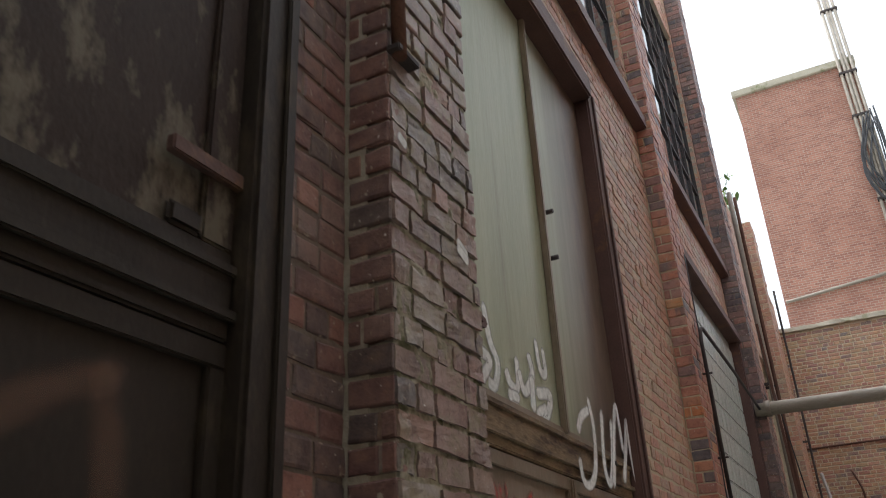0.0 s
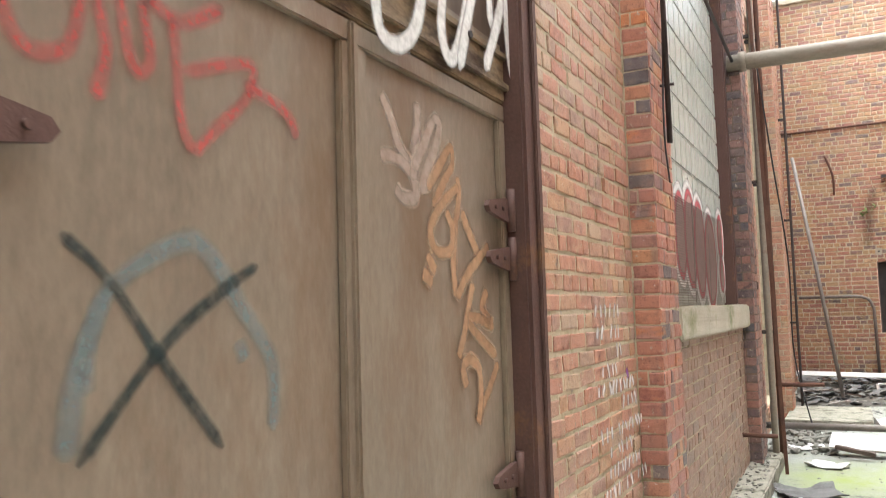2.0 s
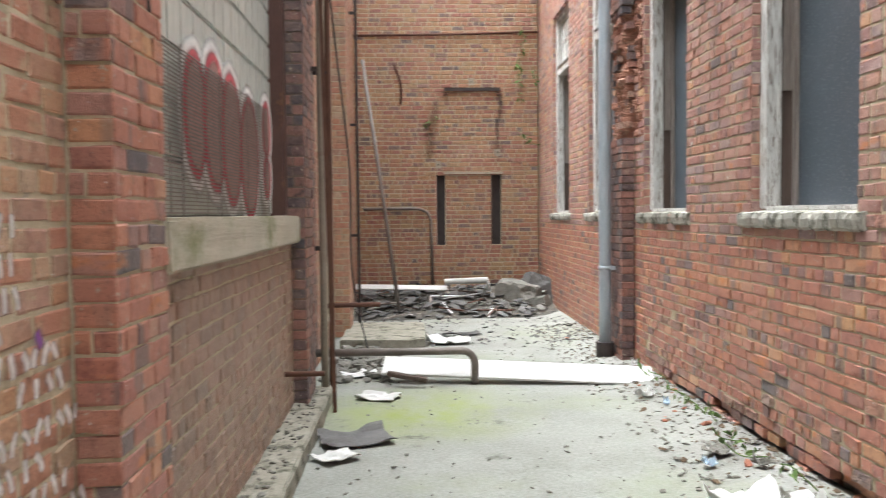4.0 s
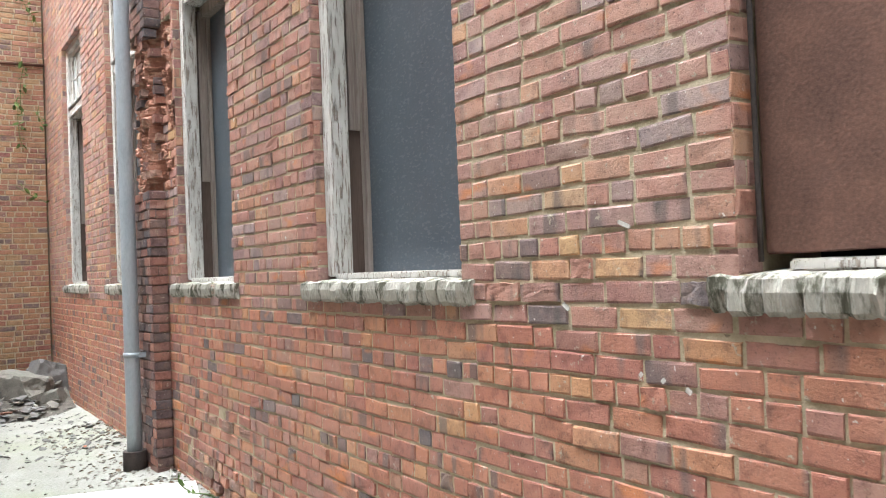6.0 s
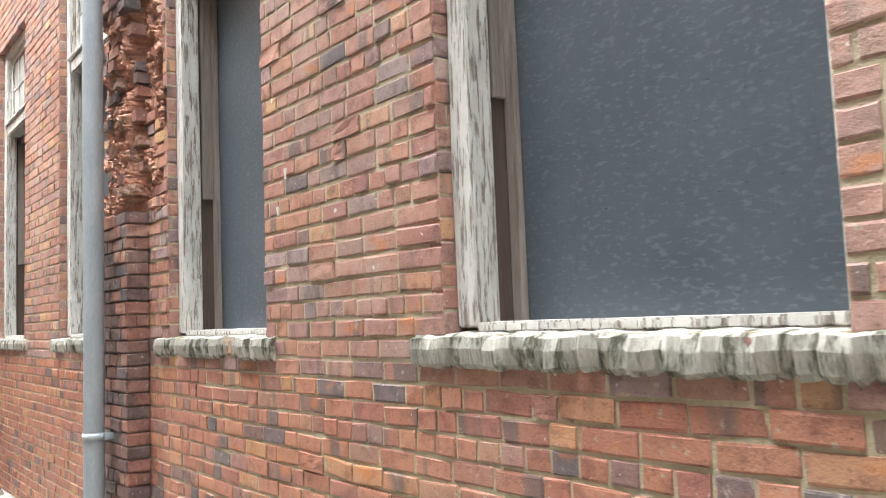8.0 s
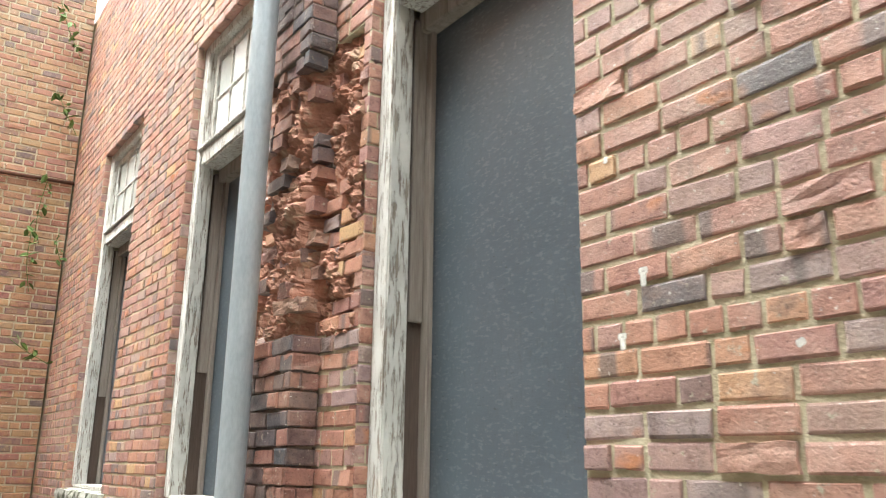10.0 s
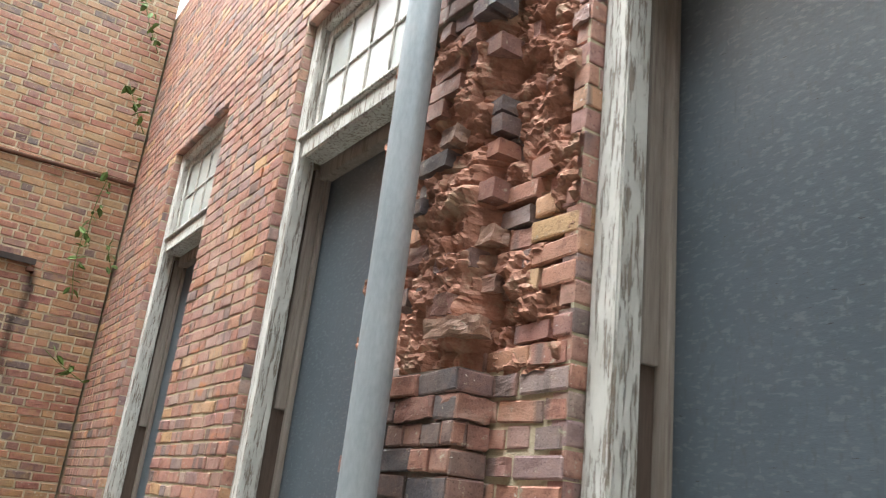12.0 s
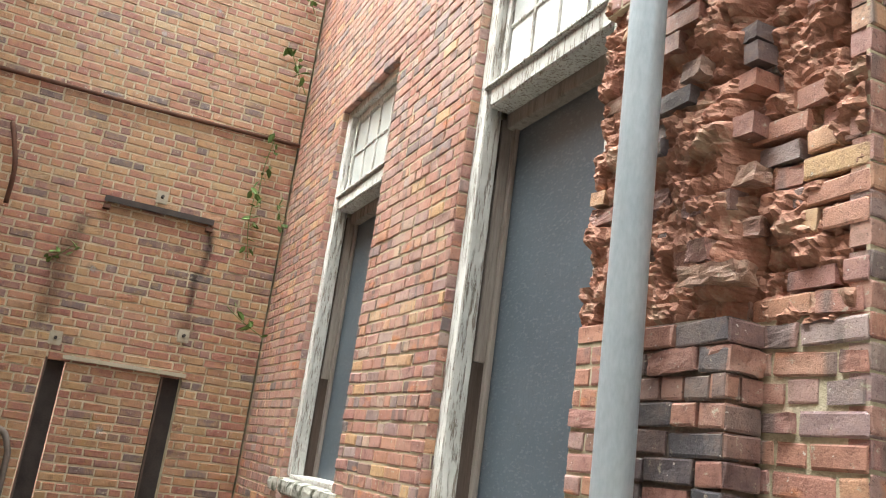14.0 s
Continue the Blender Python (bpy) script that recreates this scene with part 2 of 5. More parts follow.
vn.links.new(mixed(vn, rng.outputs[0], ov, ramp_of(vn, noise_of(vn, vp, 9, 5, 0.6, (1, 1, 0.3)), [(0.3, (0.1, 0.07, 0.05)), (0.7, (0.18, 0.13, 0.095))])), vb.inputs["Base Color"])
bumped(vn, vb, noise_of(vn, vp, 45, 3), 0.15, 0.004)
# rust-eaten paint, its ground darkened for the shade of the recess
old_door = plain("rusted_door_paint_in_shade", (0.02, 0.01, 0.008), (0.045, 0.03, 0.022), 7, 0.7, 0.1, 0.5, (1, 1, 0.45), (0.13, 0.11, 0.08), (0.53, 0.62))
peeling, pn, pb, pp = material("peeling_white_paint_on_wood", 0.75)
wood_c = ramp_of(pn, noise_of(pn, pp, 30, 5, 0.7, (2.5, 2.5, 0.15)), [(0.3, (0.21, 0.17, 0.14)), (0.7, (0.42, 0.37, 0.32))])
paint_c = ramp_of(pn, noise_of(pn, pp, 8, 5), [(0.3, (0.56, 0.55, 0.52)), (0.7, (0.74, 0.73, 0.7))])
flake = ramp_of(pn, noise_of(pn, pp, 36, 8, 0.74, (2.0, 2.0, 0.2)), [(0.435, (0, 0, 0)), (0.47, (1, 1, 1))])
pn.links.new(mixed(pn, flake, wood_c, paint_c), pb.inputs["Base Color"])
bumped(pn, pb, mixed(pn, 0.3, flake, noise_of(pn, pp, 60, 5, 0.7, (2, 2, 0.3))), 1.0, 0.006)
grey_wood = plain("weathered_grey_wood", (0.2, 0.165, 0.145), (0.36, 0.32, 0.29), 14, 0.85, 0, 0.7, (2, 2, 0.12), (0.13, 0.1, 0.085), (0.55, 0.7))
dark_wood = plain("dark_wood_and_pocket_shade", (0.07, 0.05, 0.042), (0.15, 0.11, 0.09), 14, 0.85, 0, 0.6, (2, 2, 0.12))
stone_sill = plain("mossy_stone", (0.3, 0.29, 0.25), (0.56, 0.55, 0.5), 14, 0.9, 0, 1.0, (1, 2.2, 0.5), (0.1, 0.1, 0.075), (0.5, 0.6))
conc_sill = plain("stained_concrete", (0.36, 0.33, 0.26), (0.5, 0.46, 0.37), 4, 0.9, 0, 0.6, (1, 0.6, 1), (0.2, 0.22, 0.11), (0.52, 0.7))
kerb_m = plain("mossy_kerb_concrete", (0.2, 0.19, 0.15), (0.38, 0.36, 0.3), 8, 0.95, 0, 1.0, None, (0.075, 0.075, 0.05), (0.5, 0.64))
galv = plain("galvanised_steel", (0.35, 0.41, 0.46), (0.52, 0.58, 0.63), 9, 0.4, 0.3, 0.1, (1, 1, 0.3))
pipe_pale = plain("weathered_pale_pipe", (0.2, 0.17, 0.135), (0.34, 0.3, 0.25), 5, 0.7, 0.1, 0.4, (0.3, 1, 1), (0.2, 0.12, 0.08), (0.58, 0.7))
rust = plain("rust", (0.075, 0.038, 0.028), (0.16, 0.08, 0.055), 9, 0.9, 0.1, 0.7, None, (0.09, 0.06, 0.05))
dull_steel = plain("dull_brown_pipe", (0.15, 0.13, 0.115), (0.26, 0.23, 0.21), 9, 0.6, 0.3, 0.3)
black_iron = plain("black_iron", (0.035, 0.03, 0.03), (0.08, 0.065, 0.06), 9, 0.7, 0.2, 0.4)
cable_m = plain("cable_sheath", (0.03, 0.03, 0.032), (0.07, 0.07, 0.075), 9, 0.6)
white_board = plain("white_board_paint", (0.5, 0.5, 0.48), (0.66, 0.66, 0.64), 3, 0.6, 0, 0.1, (0.4, 1, 1), (0.45, 0.43, 0.38), (0.62, 0.8))
slate = plain("grey_roofing_scrap", (0.08, 0.078, 0.076), (0.18, 0.175, 0.17), 7, 0.85)
brown_board = plain("brown_stained_board", (0.085, 0.048, 0.04), (0.21, 0.115, 0.085), 7, 0.8, 0, 0.3, None, (0.11, 0.065, 0.055))
debris_m = plain("rubble_chips", (0.09, 0.088, 0.075), (0.27, 0.26, 0.23), 11, 0.95, 0, 0.8, None, (0.12, 0.1, 0.08))
redchip_m = plain("brick_chips", (0.27, 0.1, 0.07), (0.42, 0.19, 0.12), 2, 0.95, 0, 0.8)
leaf_m = plain("ivy_leaf", (0.05, 0.11, 0.03), (0.16, 0.24, 0.06), 5, 0.6)
dark_void = plain("dark_interior", (0.012, 0.012, 0.013), (0.03, 0.03, 0.032), 3, 0.9)
block_glass = plain("glass_block", (0.44, 0.48, 0.44), (0.64, 0.67, 0.62), 6, 0.22, 0, 0.25, (1, 4, 0.5), (0.45, 0.49, 0.44), (0.58, 0.8), 40)
block_joint = plain("glass_block_joint", (0.2, 0.2, 0.18), (0.34, 0.33, 0.3), 9, 0.9)
pane_white = plain("whitewashed_pane", (0.7, 0.72, 0.72), (0.84, 0.85, 0.84), 3, 0.25, 0, 0.05)
pane_grey = plain("dusty_pane", (0.4, 0.43, 0.42), (0.6, 0.62, 0.6), 3, 0.2, 0, 0.05)
sky_pane_m, sn, sb, sp = material("window_glass", 0.05, 0, 1.0)
sn.links.new(ramp_of(sn, noise_of(sn, sp, 2.0), [(0.3, (0.03, 0.035, 0.04)), (0.7, (0.08, 0.09, 0.1))]), sb.inputs["Base Color"])

# painted strand board: a flake pattern under dark blue-grey paint
osb, on, ob_, op = material("dark_painted_strand_board", 0.38, 0, 0.8)
oc = ramp_of(on, noise_of(on, op, 2.2, 4), [(0.3, (0.055, 0.074, 0.094)), (0.7, (0.082, 0.104, 0.128))])
oc = mixed(on, ramp_of(on, noise_of(on, op, 58, 2, 0.5, (1, 0.6, 1.5), 1.0), grey(0.55, 0.66)), oc, (0.112, 0.132, 0.15))
oc = mixed(on, ramp_of(on, noise_of(on, op, 52, 2, 0.5, (1, 1.6, 0.6), 4.0), grey(0.56, 0.68)), oc, (0.068, 0.085, 0.1))
oc = mixed(on, ramp_of(on, noise_of(on, op, 50, 3, 0.6, (1, 0.45, 2.4)), grey(0.7, 0.73)), oc, (0.025, 0.028, 0.03))
oc = mixed(on, ramp_of(on, noise_of(on, op, 44, 3, 0.6, (1, 2.0, 0.5), 7.0), grey(0.71, 0.75)), oc, (0.125, 0.146, 0.165))
on.links.new(oc, ob_.inputs["Base Color"])
bumped(on, ob_, mixed(on, 0.5, noise_of(on, op, 40, 3, 0.6, (1, 0.6, 1.5), 1.0), noise_of(on, op, 34, 3, 0.6, (1, 1.4, 0.8), 9.0)), 0.4, 0.003)

# alley slab: pale worn concrete, damp and mossy in places, dirt towards the rubble
floor_m, fn, fb, fp = material("worn_concrete_slab", 0.9, 0, 0.25)
fc = ramp_of(fn, noise_of(fn, fp, 1.3, 6), [(0.3, (0.2, 0.205, 0.18)), (0.7, (0.33, 0.335, 0.305))])
fc = mixed(fn, 0.35, fc, ramp_of(fn, noise_of(fn, fp, 45, 4), [(0.3, (0.14, 0.14, 0.125)), (0.7, (0.4, 0.405, 0.375))]))
mossd = fn.nodes.new("ShaderNodeVectorMath")
mossd.operation = "DISTANCE"
mossd.inputs[1].default_value = (-0.1, 9.5, 0.0)
fn.links.new(fp, mossd.inputs[0])
near_moss = ramp_of(fn, mossd.outputs["Value"], [(0.25, (1, 1, 1)), (1.0, (0, 0, 0))])
fc = mixed(fn, mixed(fn, 1.0, near_moss, ramp_of(fn, noise_of(fn, fp, 1.8, 6, 0.65, (1, 0.7, 1), 1.35), grey(0.32, 0.62)), "MULTIPLY"), fc, (0.24, 0.28, 0.09))
fc = mixed(fn, ramp_of(fn, noise_of(fn, fp, 0.9, 6, 0.65, None, 6.3), [(0.5, (0, 0, 0)), (0.7, (0.5, 0.5, 0.5))]), fc, (0.24, 0.27, 0.17))
fc = mixed(fn, ramp_of(fn, noise_of(fn, fp, 2.6, 7, 0.75, None, 4.0), grey(0.6, 0.72)), fc, (0.1, 0.095, 0.08))
fn.links.new(fc, fb.inputs["Base Color"])
bumped(fn, fb, noise_of(fn, fp, 38, 6, 0.7), 0.6, 0.01)
ground_m = plain("gravel_ground", (0.2, 0.19, 0.17), (0.33, 0.31, 0.28), 3, 0.95, 0, 0.6)


def spray(name, colour, cover=0.85):
    m, n, b, p = material(name, 0.6)
    b.inputs["Base Color"].default_value = (*colour, 1)
    at = n.nodes.new("ShaderNodeAttribute")
    at.attribute_name = "cover"
    mul = n.nodes.new("ShaderNodeMath")
    mul.operation = "MULTIPLY"
    n.links.new(at.outputs["Fac"], mul.inputs[0])
    n.links.new(ramp_of(n, noise_of(n, p, 40, 4), [(0.25, (cover * 0.6,) * 3), (0.6, (cover,) * 3)]), mul.inputs[1])
    n.links.new(mul.outputs[0], b.inputs["Alpha"])
    return m


spray_red = spray("red_spray", (0.52, 0.11, 0.1), 0.6)
spray_white = spray("white_spray", (0.75, 0.76, 0.74), 0.95)
spray_dark = spray("dark_teal_spray", (0.03, 0.05, 0.05), 0.8)
spray_blue = spray("grey_blue_spray", (0.22, 0.27, 0.27), 0.6)
spray_pink = spray("dull_pink_spray", (0.5, 0.4, 0.33), 0.75)
spray_orange = spray("tan_spray", (0.5, 0.31, 0.18), 0.85)
spray_violet = spray("violet_spray", (0.2, 0.05, 0.3), 0.8)
spray_worn = spray("worn_white_spray", (0.72, 0.7, 0.7), 0.85)
spray_faint = spray("faint_brown_spray", (0.17, 0.1, 0.07), 0.5)
spray_fill = spray("faded_brown_red_spray", (0.46, 0.28, 0.25), 0.85)
spray_crimson = spray("crimson_spray", (0.52, 0.06, 0.085), 0.9)


# ---- sprayed lines, as (y, z) on the doors and walls ----
RED_S = [
    [(2.57, 2.04), (2.51, 1.98), (2.50, 1.92), (2.54, 1.86), (2.61, 1.88), (2.63, 1.97), (2.60, 2.03), (2.56, 2.04)],
    [(2.64, 2.05), (2.67, 1.94), (2.68, 1.89), (2.66, 1.81)],
    [(2.69, 2.06), (2.73, 1.89), (2.77, 1.90), (2.75, 2.00)],
    [(2.75, 2.01), (2.84, 1.99), (2.95, 2.05)],
    [(2.82, 1.99), (2.83, 1.89), (2.84, 1.81), (2.87, 1.76)],
    [(2.84, 1.90), (3.02, 1.96), (3.01, 1.89), (2.92, 1.81), (2.87, 1.76)],
    [(3.00, 1.92), (3.13, 1.89), (3.17, 1.84)],
]
DARK_S = [
    [(2.60, 1.60), (2.69, 1.53), (2.79, 1.41), (2.94, 1.24)],
    [(3.04, 1.57), (2.94, 1.52), (2.79, 1.42), (2.63, 1.26)],
]
BLUE_S = [
    [(2.64, 1.36), (2.65, 1.44), (2.69, 1.52), (2.83, 1.60), (2.90, 1.59), (3.00, 1.48), (3.08, 1.38), (3.08, 1.25)],
    [(2.68, 1.51), (2.63, 1.40), (2.61, 1.27)],
    [(2.98, 1.43), (3.00, 1.39)],
]
PINK_S = [
    [(3.52, 2.02), (3.56, 1.98), (3.60, 1.91), (3.65, 1.87), (3.68, 1.83)],
    [(3.51, 1.86), (3.56, 1.87), (3.63, 1.86), (3.68, 1.83), (3.69, 1.78), (3.63, 1.77), (3.58, 1.79)],
    [(3.71, 2.04), (3.71, 1.98), (3.69, 1.90), (3.68, 1.82)],
    [(3.68, 1.85), (3.75, 1.94), (3.81, 2.01), (3.84, 2.00), (3.81, 1.93), (3.74, 1.84), (3.74, 1.79)],
]
ORANGE_S = [
    [(3.75, 1.81), (3.83, 1.88), (3.91, 1.95), (3.92, 1.90), (3.86, 1.84), (3.79, 1.76)],
    [(3.95, 1.87), (3.96, 1.82), (3.93, 1.72), (3.91, 1.62), (3.92, 1.51)],
    [(3.96, 1.84), (3.88, 1.80), (3.79, 1.73), (3.77, 1.68), (3.81, 1.64), (3.89, 1.65), (3.91, 1.71), (3.87, 1.76)],
    [(3.97, 1.77), (4.03, 1.70), (4.09, 1.64)],
    [(3.92, 1.51), (4.00, 1.58), (4.10, 1.64), (4.17, 1.68)],
    [(4.04, 1.56), (3.99, 1.46), (3.95, 1.38), (3.92, 1.34)],
    [(4.14, 1.54), (4.10, 1.48), (4.17, 1.43), (4.07, 1.45), (3.99, 1.46)],
    [(3.99, 1.44), (4.08, 1.39), (4.20, 1.33)],
    [(4.21, 1.31), (4.14, 1.24), (4.07, 1.18), (4.04, 1.14)],
    [(4.04, 1.14), (4.07, 1.22), (4.06, 1.30), (4.00, 1.33), (3.95, 1.31), (3.97, 1.25)],
    [(3.74, 1.63), (3.79, 1.58)],
    [(3.71, 1.58), (3.77, 1.55)],
]
WHITE_S = [
    [(2.43, 2.38), (2.45, 2.31)],
    [(2.44, 2.40), (2.50, 2.42), (2.52, 2.34)],
    [(2.50, 2.50), (2.59, 2.50), (2.64, 2.48), (2.55, 2.39)],
    [(2.61, 2.71), (2.65, 2.57), (2.71, 2.49), (2.67, 2.40), (2.61, 2.40)],
    [(2.78, 2.49), (2.82, 2.44), (2.89, 2.44), (2.90, 2.57)],
    [(2.91, 2.52), (2.96, 2.44), (3.06, 2.53), (3.03, 2.62)],
    [(3.13, 2.71), (3.16, 2.58), (3.22, 2.58), (3.21, 2.69)],
    [(3.05, 2.53), (3.04, 2.37)],
    [(3.08, 2.46), (3.25, 2.48), (3.15, 2.35), (3.09, 2.37), (3.20, 2.42)],
    [(2.78, 2.39), (2.90, 2.40)],
    [(2.81, 2.35), (2.89, 2.35)],
]
WHITE2_S = [
    [(3.45, 2.36), (3.52, 2.44), (3.65, 2.50)],
    [(3.65, 2.56), (3.69, 2.42), (3.65, 2.24), (3.56, 2.15), (3.46, 2.15), (3.43, 2.25)],
    [(3.85, 2.54), (3.79, 2.27), (3.85, 2.19), (3.94, 2.32), (4.00, 2.52)],
    [(3.90, 2.17), (4.01, 2.43), (4.12, 2.61), (4.15, 2.37)],
    [(4.09, 2.22), (4.20, 2.40), (4.29, 2.58)],
    [(4.29, 2.58), (4.29, 2.38), (4.33, 2.26), (4.40, 2.43)],
]
# rows of short upright dabs, broken by the joints: z, y from and to
SCRAWL_ROWS = [(1.46, 5.05, 5.4), (1.37, 5.06, 5.4), (1.29, 5.22, 5.42), (1.21, 5.06, 5.4), (1.135, 5.03, 5.64), (1.06, 5.4, 5.62), (0.955, 5.03, 5.7), (0.88, 5.1, 5.5), (0.8, 5.12, 5.68), (0.72, 5.04, 5.72)]
dab = random.Random(77)
TAG_S = []
for z, y0, y1 in SCRAWL_ROWS:
    y = y0
    while y < y1:
        if dab.random() < 0.8:
            h, lean = dab.uniform(0.02, 0.032), dab.uniform(-0.02, 0.02)
            TAG_S.append([(y - lean, z + h), (y + lean * 0.4, z), (y + lean, z - h)])
        y += dab.uniform(0.045, 0.08)
TAG0_S = [
    [(5.50, 1.20), (5.53, 1.15)],
]


# ---- building helpers ----
def part(name, bm, mat, parent=None, label=""):
    me = bpy.data.meshes.new(name)
    bm.to_mesh(me)
    bm.free()
    me.materials.append(mat)
    ob = new(name, me)
    if parent:
        ob.parent = parent
    if label:
        ob["label"] = label
    return ob


def empty(name, label, category, group="", kind=""):
    return tagged(new(name), label, category, group, kind)


def box(bm, x0, x1, y0, y1, z0, z1, bevel=0.0):
    r = bmesh.ops.create_cube(bm, size=1.0)
    for v in r["verts"]:
        v.co = Vector((x0 + (v.co.x + 0.5) * (x1 - x0), y0 + (v.co.y + 0.5) * (y1 - y0), z0 + (v.co.z + 0.5) * (z1 - z0)))
    if bevel:
        es = list({e for v in r["verts"] for e in v.link_edges})
        bmesh.ops.bevel(bm, geom=es, offset=bevel, segments=2, affect="EDGES")


def boxed(name, dims, mat, parent=None, bevel=0.004, label="", rough=0.0, cuts=0):
    bm = bmesh.new()
    box(bm, *dims, bevel=bevel)
    if cuts:
        bmesh.ops.subdivide_edges(bm, edges=[e for e in bm.edges if e.calc_length() > 0.12], cuts=cuts, use_grid_fill=True)
    if rough:
        for v in bm.verts:
            v.co += noise.noise_vector(v.co * 9.0) * rough + noise.noise_vector(v.co * 31.0) * rough * 0.5
    return part(name, bm, mat, parent, label)


def tube(points, radius, sides=14, smooth=True):
    """A round bar swept along points."""
    bm = bmesh.new()
    pts = [Vector(p) for p in points]
    rings, up = [], Vector((0.13, 0.31, 0.94)).normalized()
    for i, p in enumerate(pts):
        d = (pts[min(i + 1, len(pts) - 1)] - pts[max(i - 1, 0)]).normalized()
        a = d.cross(up if abs(d.dot(up)) < 0.95 else Vector((1, 0, 0))).normalized()
        b = d.cross(a)
        rings.append([bm.verts.new(p + (a * math.cos(2 * math.pi * k / sides) + b * math.sin(2 * math.pi * k / sides)) * radius) for k in range(sides)])
    for r0, r1 in zip(rings, rings[1:]):
        for k in range(sides):
            f = bm.faces.new((r0[k], r0[(k + 1) % sides], r1[(k + 1) % sides], r1[k]))
            f.smooth = smooth
    bm.faces.new(rings[0])
    bm.faces.new(rings[-1][::-1])
    bmesh.ops.recalc_face_normals(bm, faces=bm.faces)
    return bm


def curve(points, steps=8):
    """Catmull-Rom through points."""
    p = [Vector(q) for q in points]
    if len(p) < 3:
        return [p[0].lerp(p[-1], i / steps) for i in range(steps + 1)]
    p = [p[0] * 2 - p[1]] + p + [p[-1] * 2 - p[-2]]
    out = []
    for i in range(1, len(p) - 2):
        for s in range(steps):
            t = s / steps
            out.append(0.5 * ((2 * p[i]) + (p[i + 1] - p[i - 1]) * t + (2 * p[i - 1] - 5 * p[i] + 4 * p[i + 1] - p[i + 2]) * t * t + (3 * p[i] - p[i - 1] - 3 * p[i + 1] + p[i + 2]) * t ** 3))
    return out + [p[-2]]


def spray_paint(name, strokes, x, width, mat, parent, core=0.35):
    """Soft-edged painted lines on a plane that faces +x; strokes are (y, z)."""
    bm = bmesh.new()
    cover = bm.verts.layers.float.new("cover")
    for k, s in enumerate(strokes):
        pts = curve([(x + 0.0003 * k, a, b) for a, b in s])
        rows = []
        for i, p in enumerate(pts):
            d = (pts[min(i + 1, len(pts) - 1)] - pts[max(i - 1, 0)])
            d = d.normalized() if d.length > 1e-6 else Vector((0, 1, 0))
            side = Vector((0, -d.z, d.y))
            w = width * (0.85 + 0.3 * noise.noise(p * 5))
            end = 0.35 if i in (0, len(pts) - 1) else 1.0
            row = []
            for off, c in ((-1, 0), (-core, 1), (core, 1), (1, 0)):
                v = bm.verts.new(p + side * off * w * end)
                v[cover] = c * (0.5 if end < 1 else 1)
                row.append(v)
            rows.append(row)
        for a, b in zip(rows, rows[1:]):
            for j in range(3):
                bm.faces.new((a[j], a[j + 1], b[j + 1], b[j]))
    return part(name, bm, mat, parent)


# ---- brickwork ----
ROW, LONG, JOINT = 0.073, 0.197, 0.0092


def brick_shape(seed, wear):
    """A unit brick (1 x 1, 0.06 m deep) with rounded, chipped edges: 4 x 4 front points and the sides behind them."""
    r = random.Random(seed)
    us, vs = (0.0, 0.035, 0.965, 1.0), (0.0, 0.1, 0.9, 1.0)
    verts, faces = [], []
    chip = {r.choice((0, 1, 2, 3, 4, 7, 8, 11, 12, 13, 14, 15)): r.uniform(0.002, 0.007) for _ in range(r.randint(0, int(2 + wear * 2)))}
    for j, v in enumerate(vs):
        for i, u in enumerate(us):
            edge = i in (0, 3) or j in (0, 3)
            corner = i in (0, 3) and j in (0, 3)
            w = -(0.0022 if edge else 0.0) - (0.002 if corner else 0) + r.uniform(-0.0007, 0.0007) * (1 + wear) - chip.get(j * 4 + i, 0) * min(wear, 1.3)
            verts.append((u - 0.5 + r.uniform(-0.006, 0.006) * (1 + wear), v - 0.5 + r.uniform(-0.016, 0.016) * (1 + 0.6 * wear), w))
    for j in range(3):
        for i in range(3):
            a = j * 4 + i
            faces.append((a, a + 1, a + 5, a + 4))
    rim = [0, 1, 2, 3, 7, 11, 15, 14, 13, 12, 8, 4]
    for k in rim:
        verts.append((verts[k][0], verts[k][1], -0.06))
    for k in range(12):
        a, b = rim[k], rim[(k + 1) % 12]
        faces.append((a, 16 + k, 16 + (k + 1) % 12, b))
    return verts, faces


SHAPES = {w: [brick_shape(s + 100 * int(w * 10), w) for s in range(14)] for w in (0.4, 1.0, 2.0)}
SHAPE_MESH = {}


def spans(u0, u1, v, holes):
    """The free stretches of one course."""
    out = [(u0, u1)]
    for a, b, c, d in holes:
        if c < v < d:
            nxt = []
            for s, e in out:
                if b <= s or a >= e:
                    nxt.append((s, e))
                else:
                    nxt += [(s, a)] if a - s > 0.035 else []
                    nxt += [(b, e)] if e - b > 0.035 else []
            out = nxt
    return out


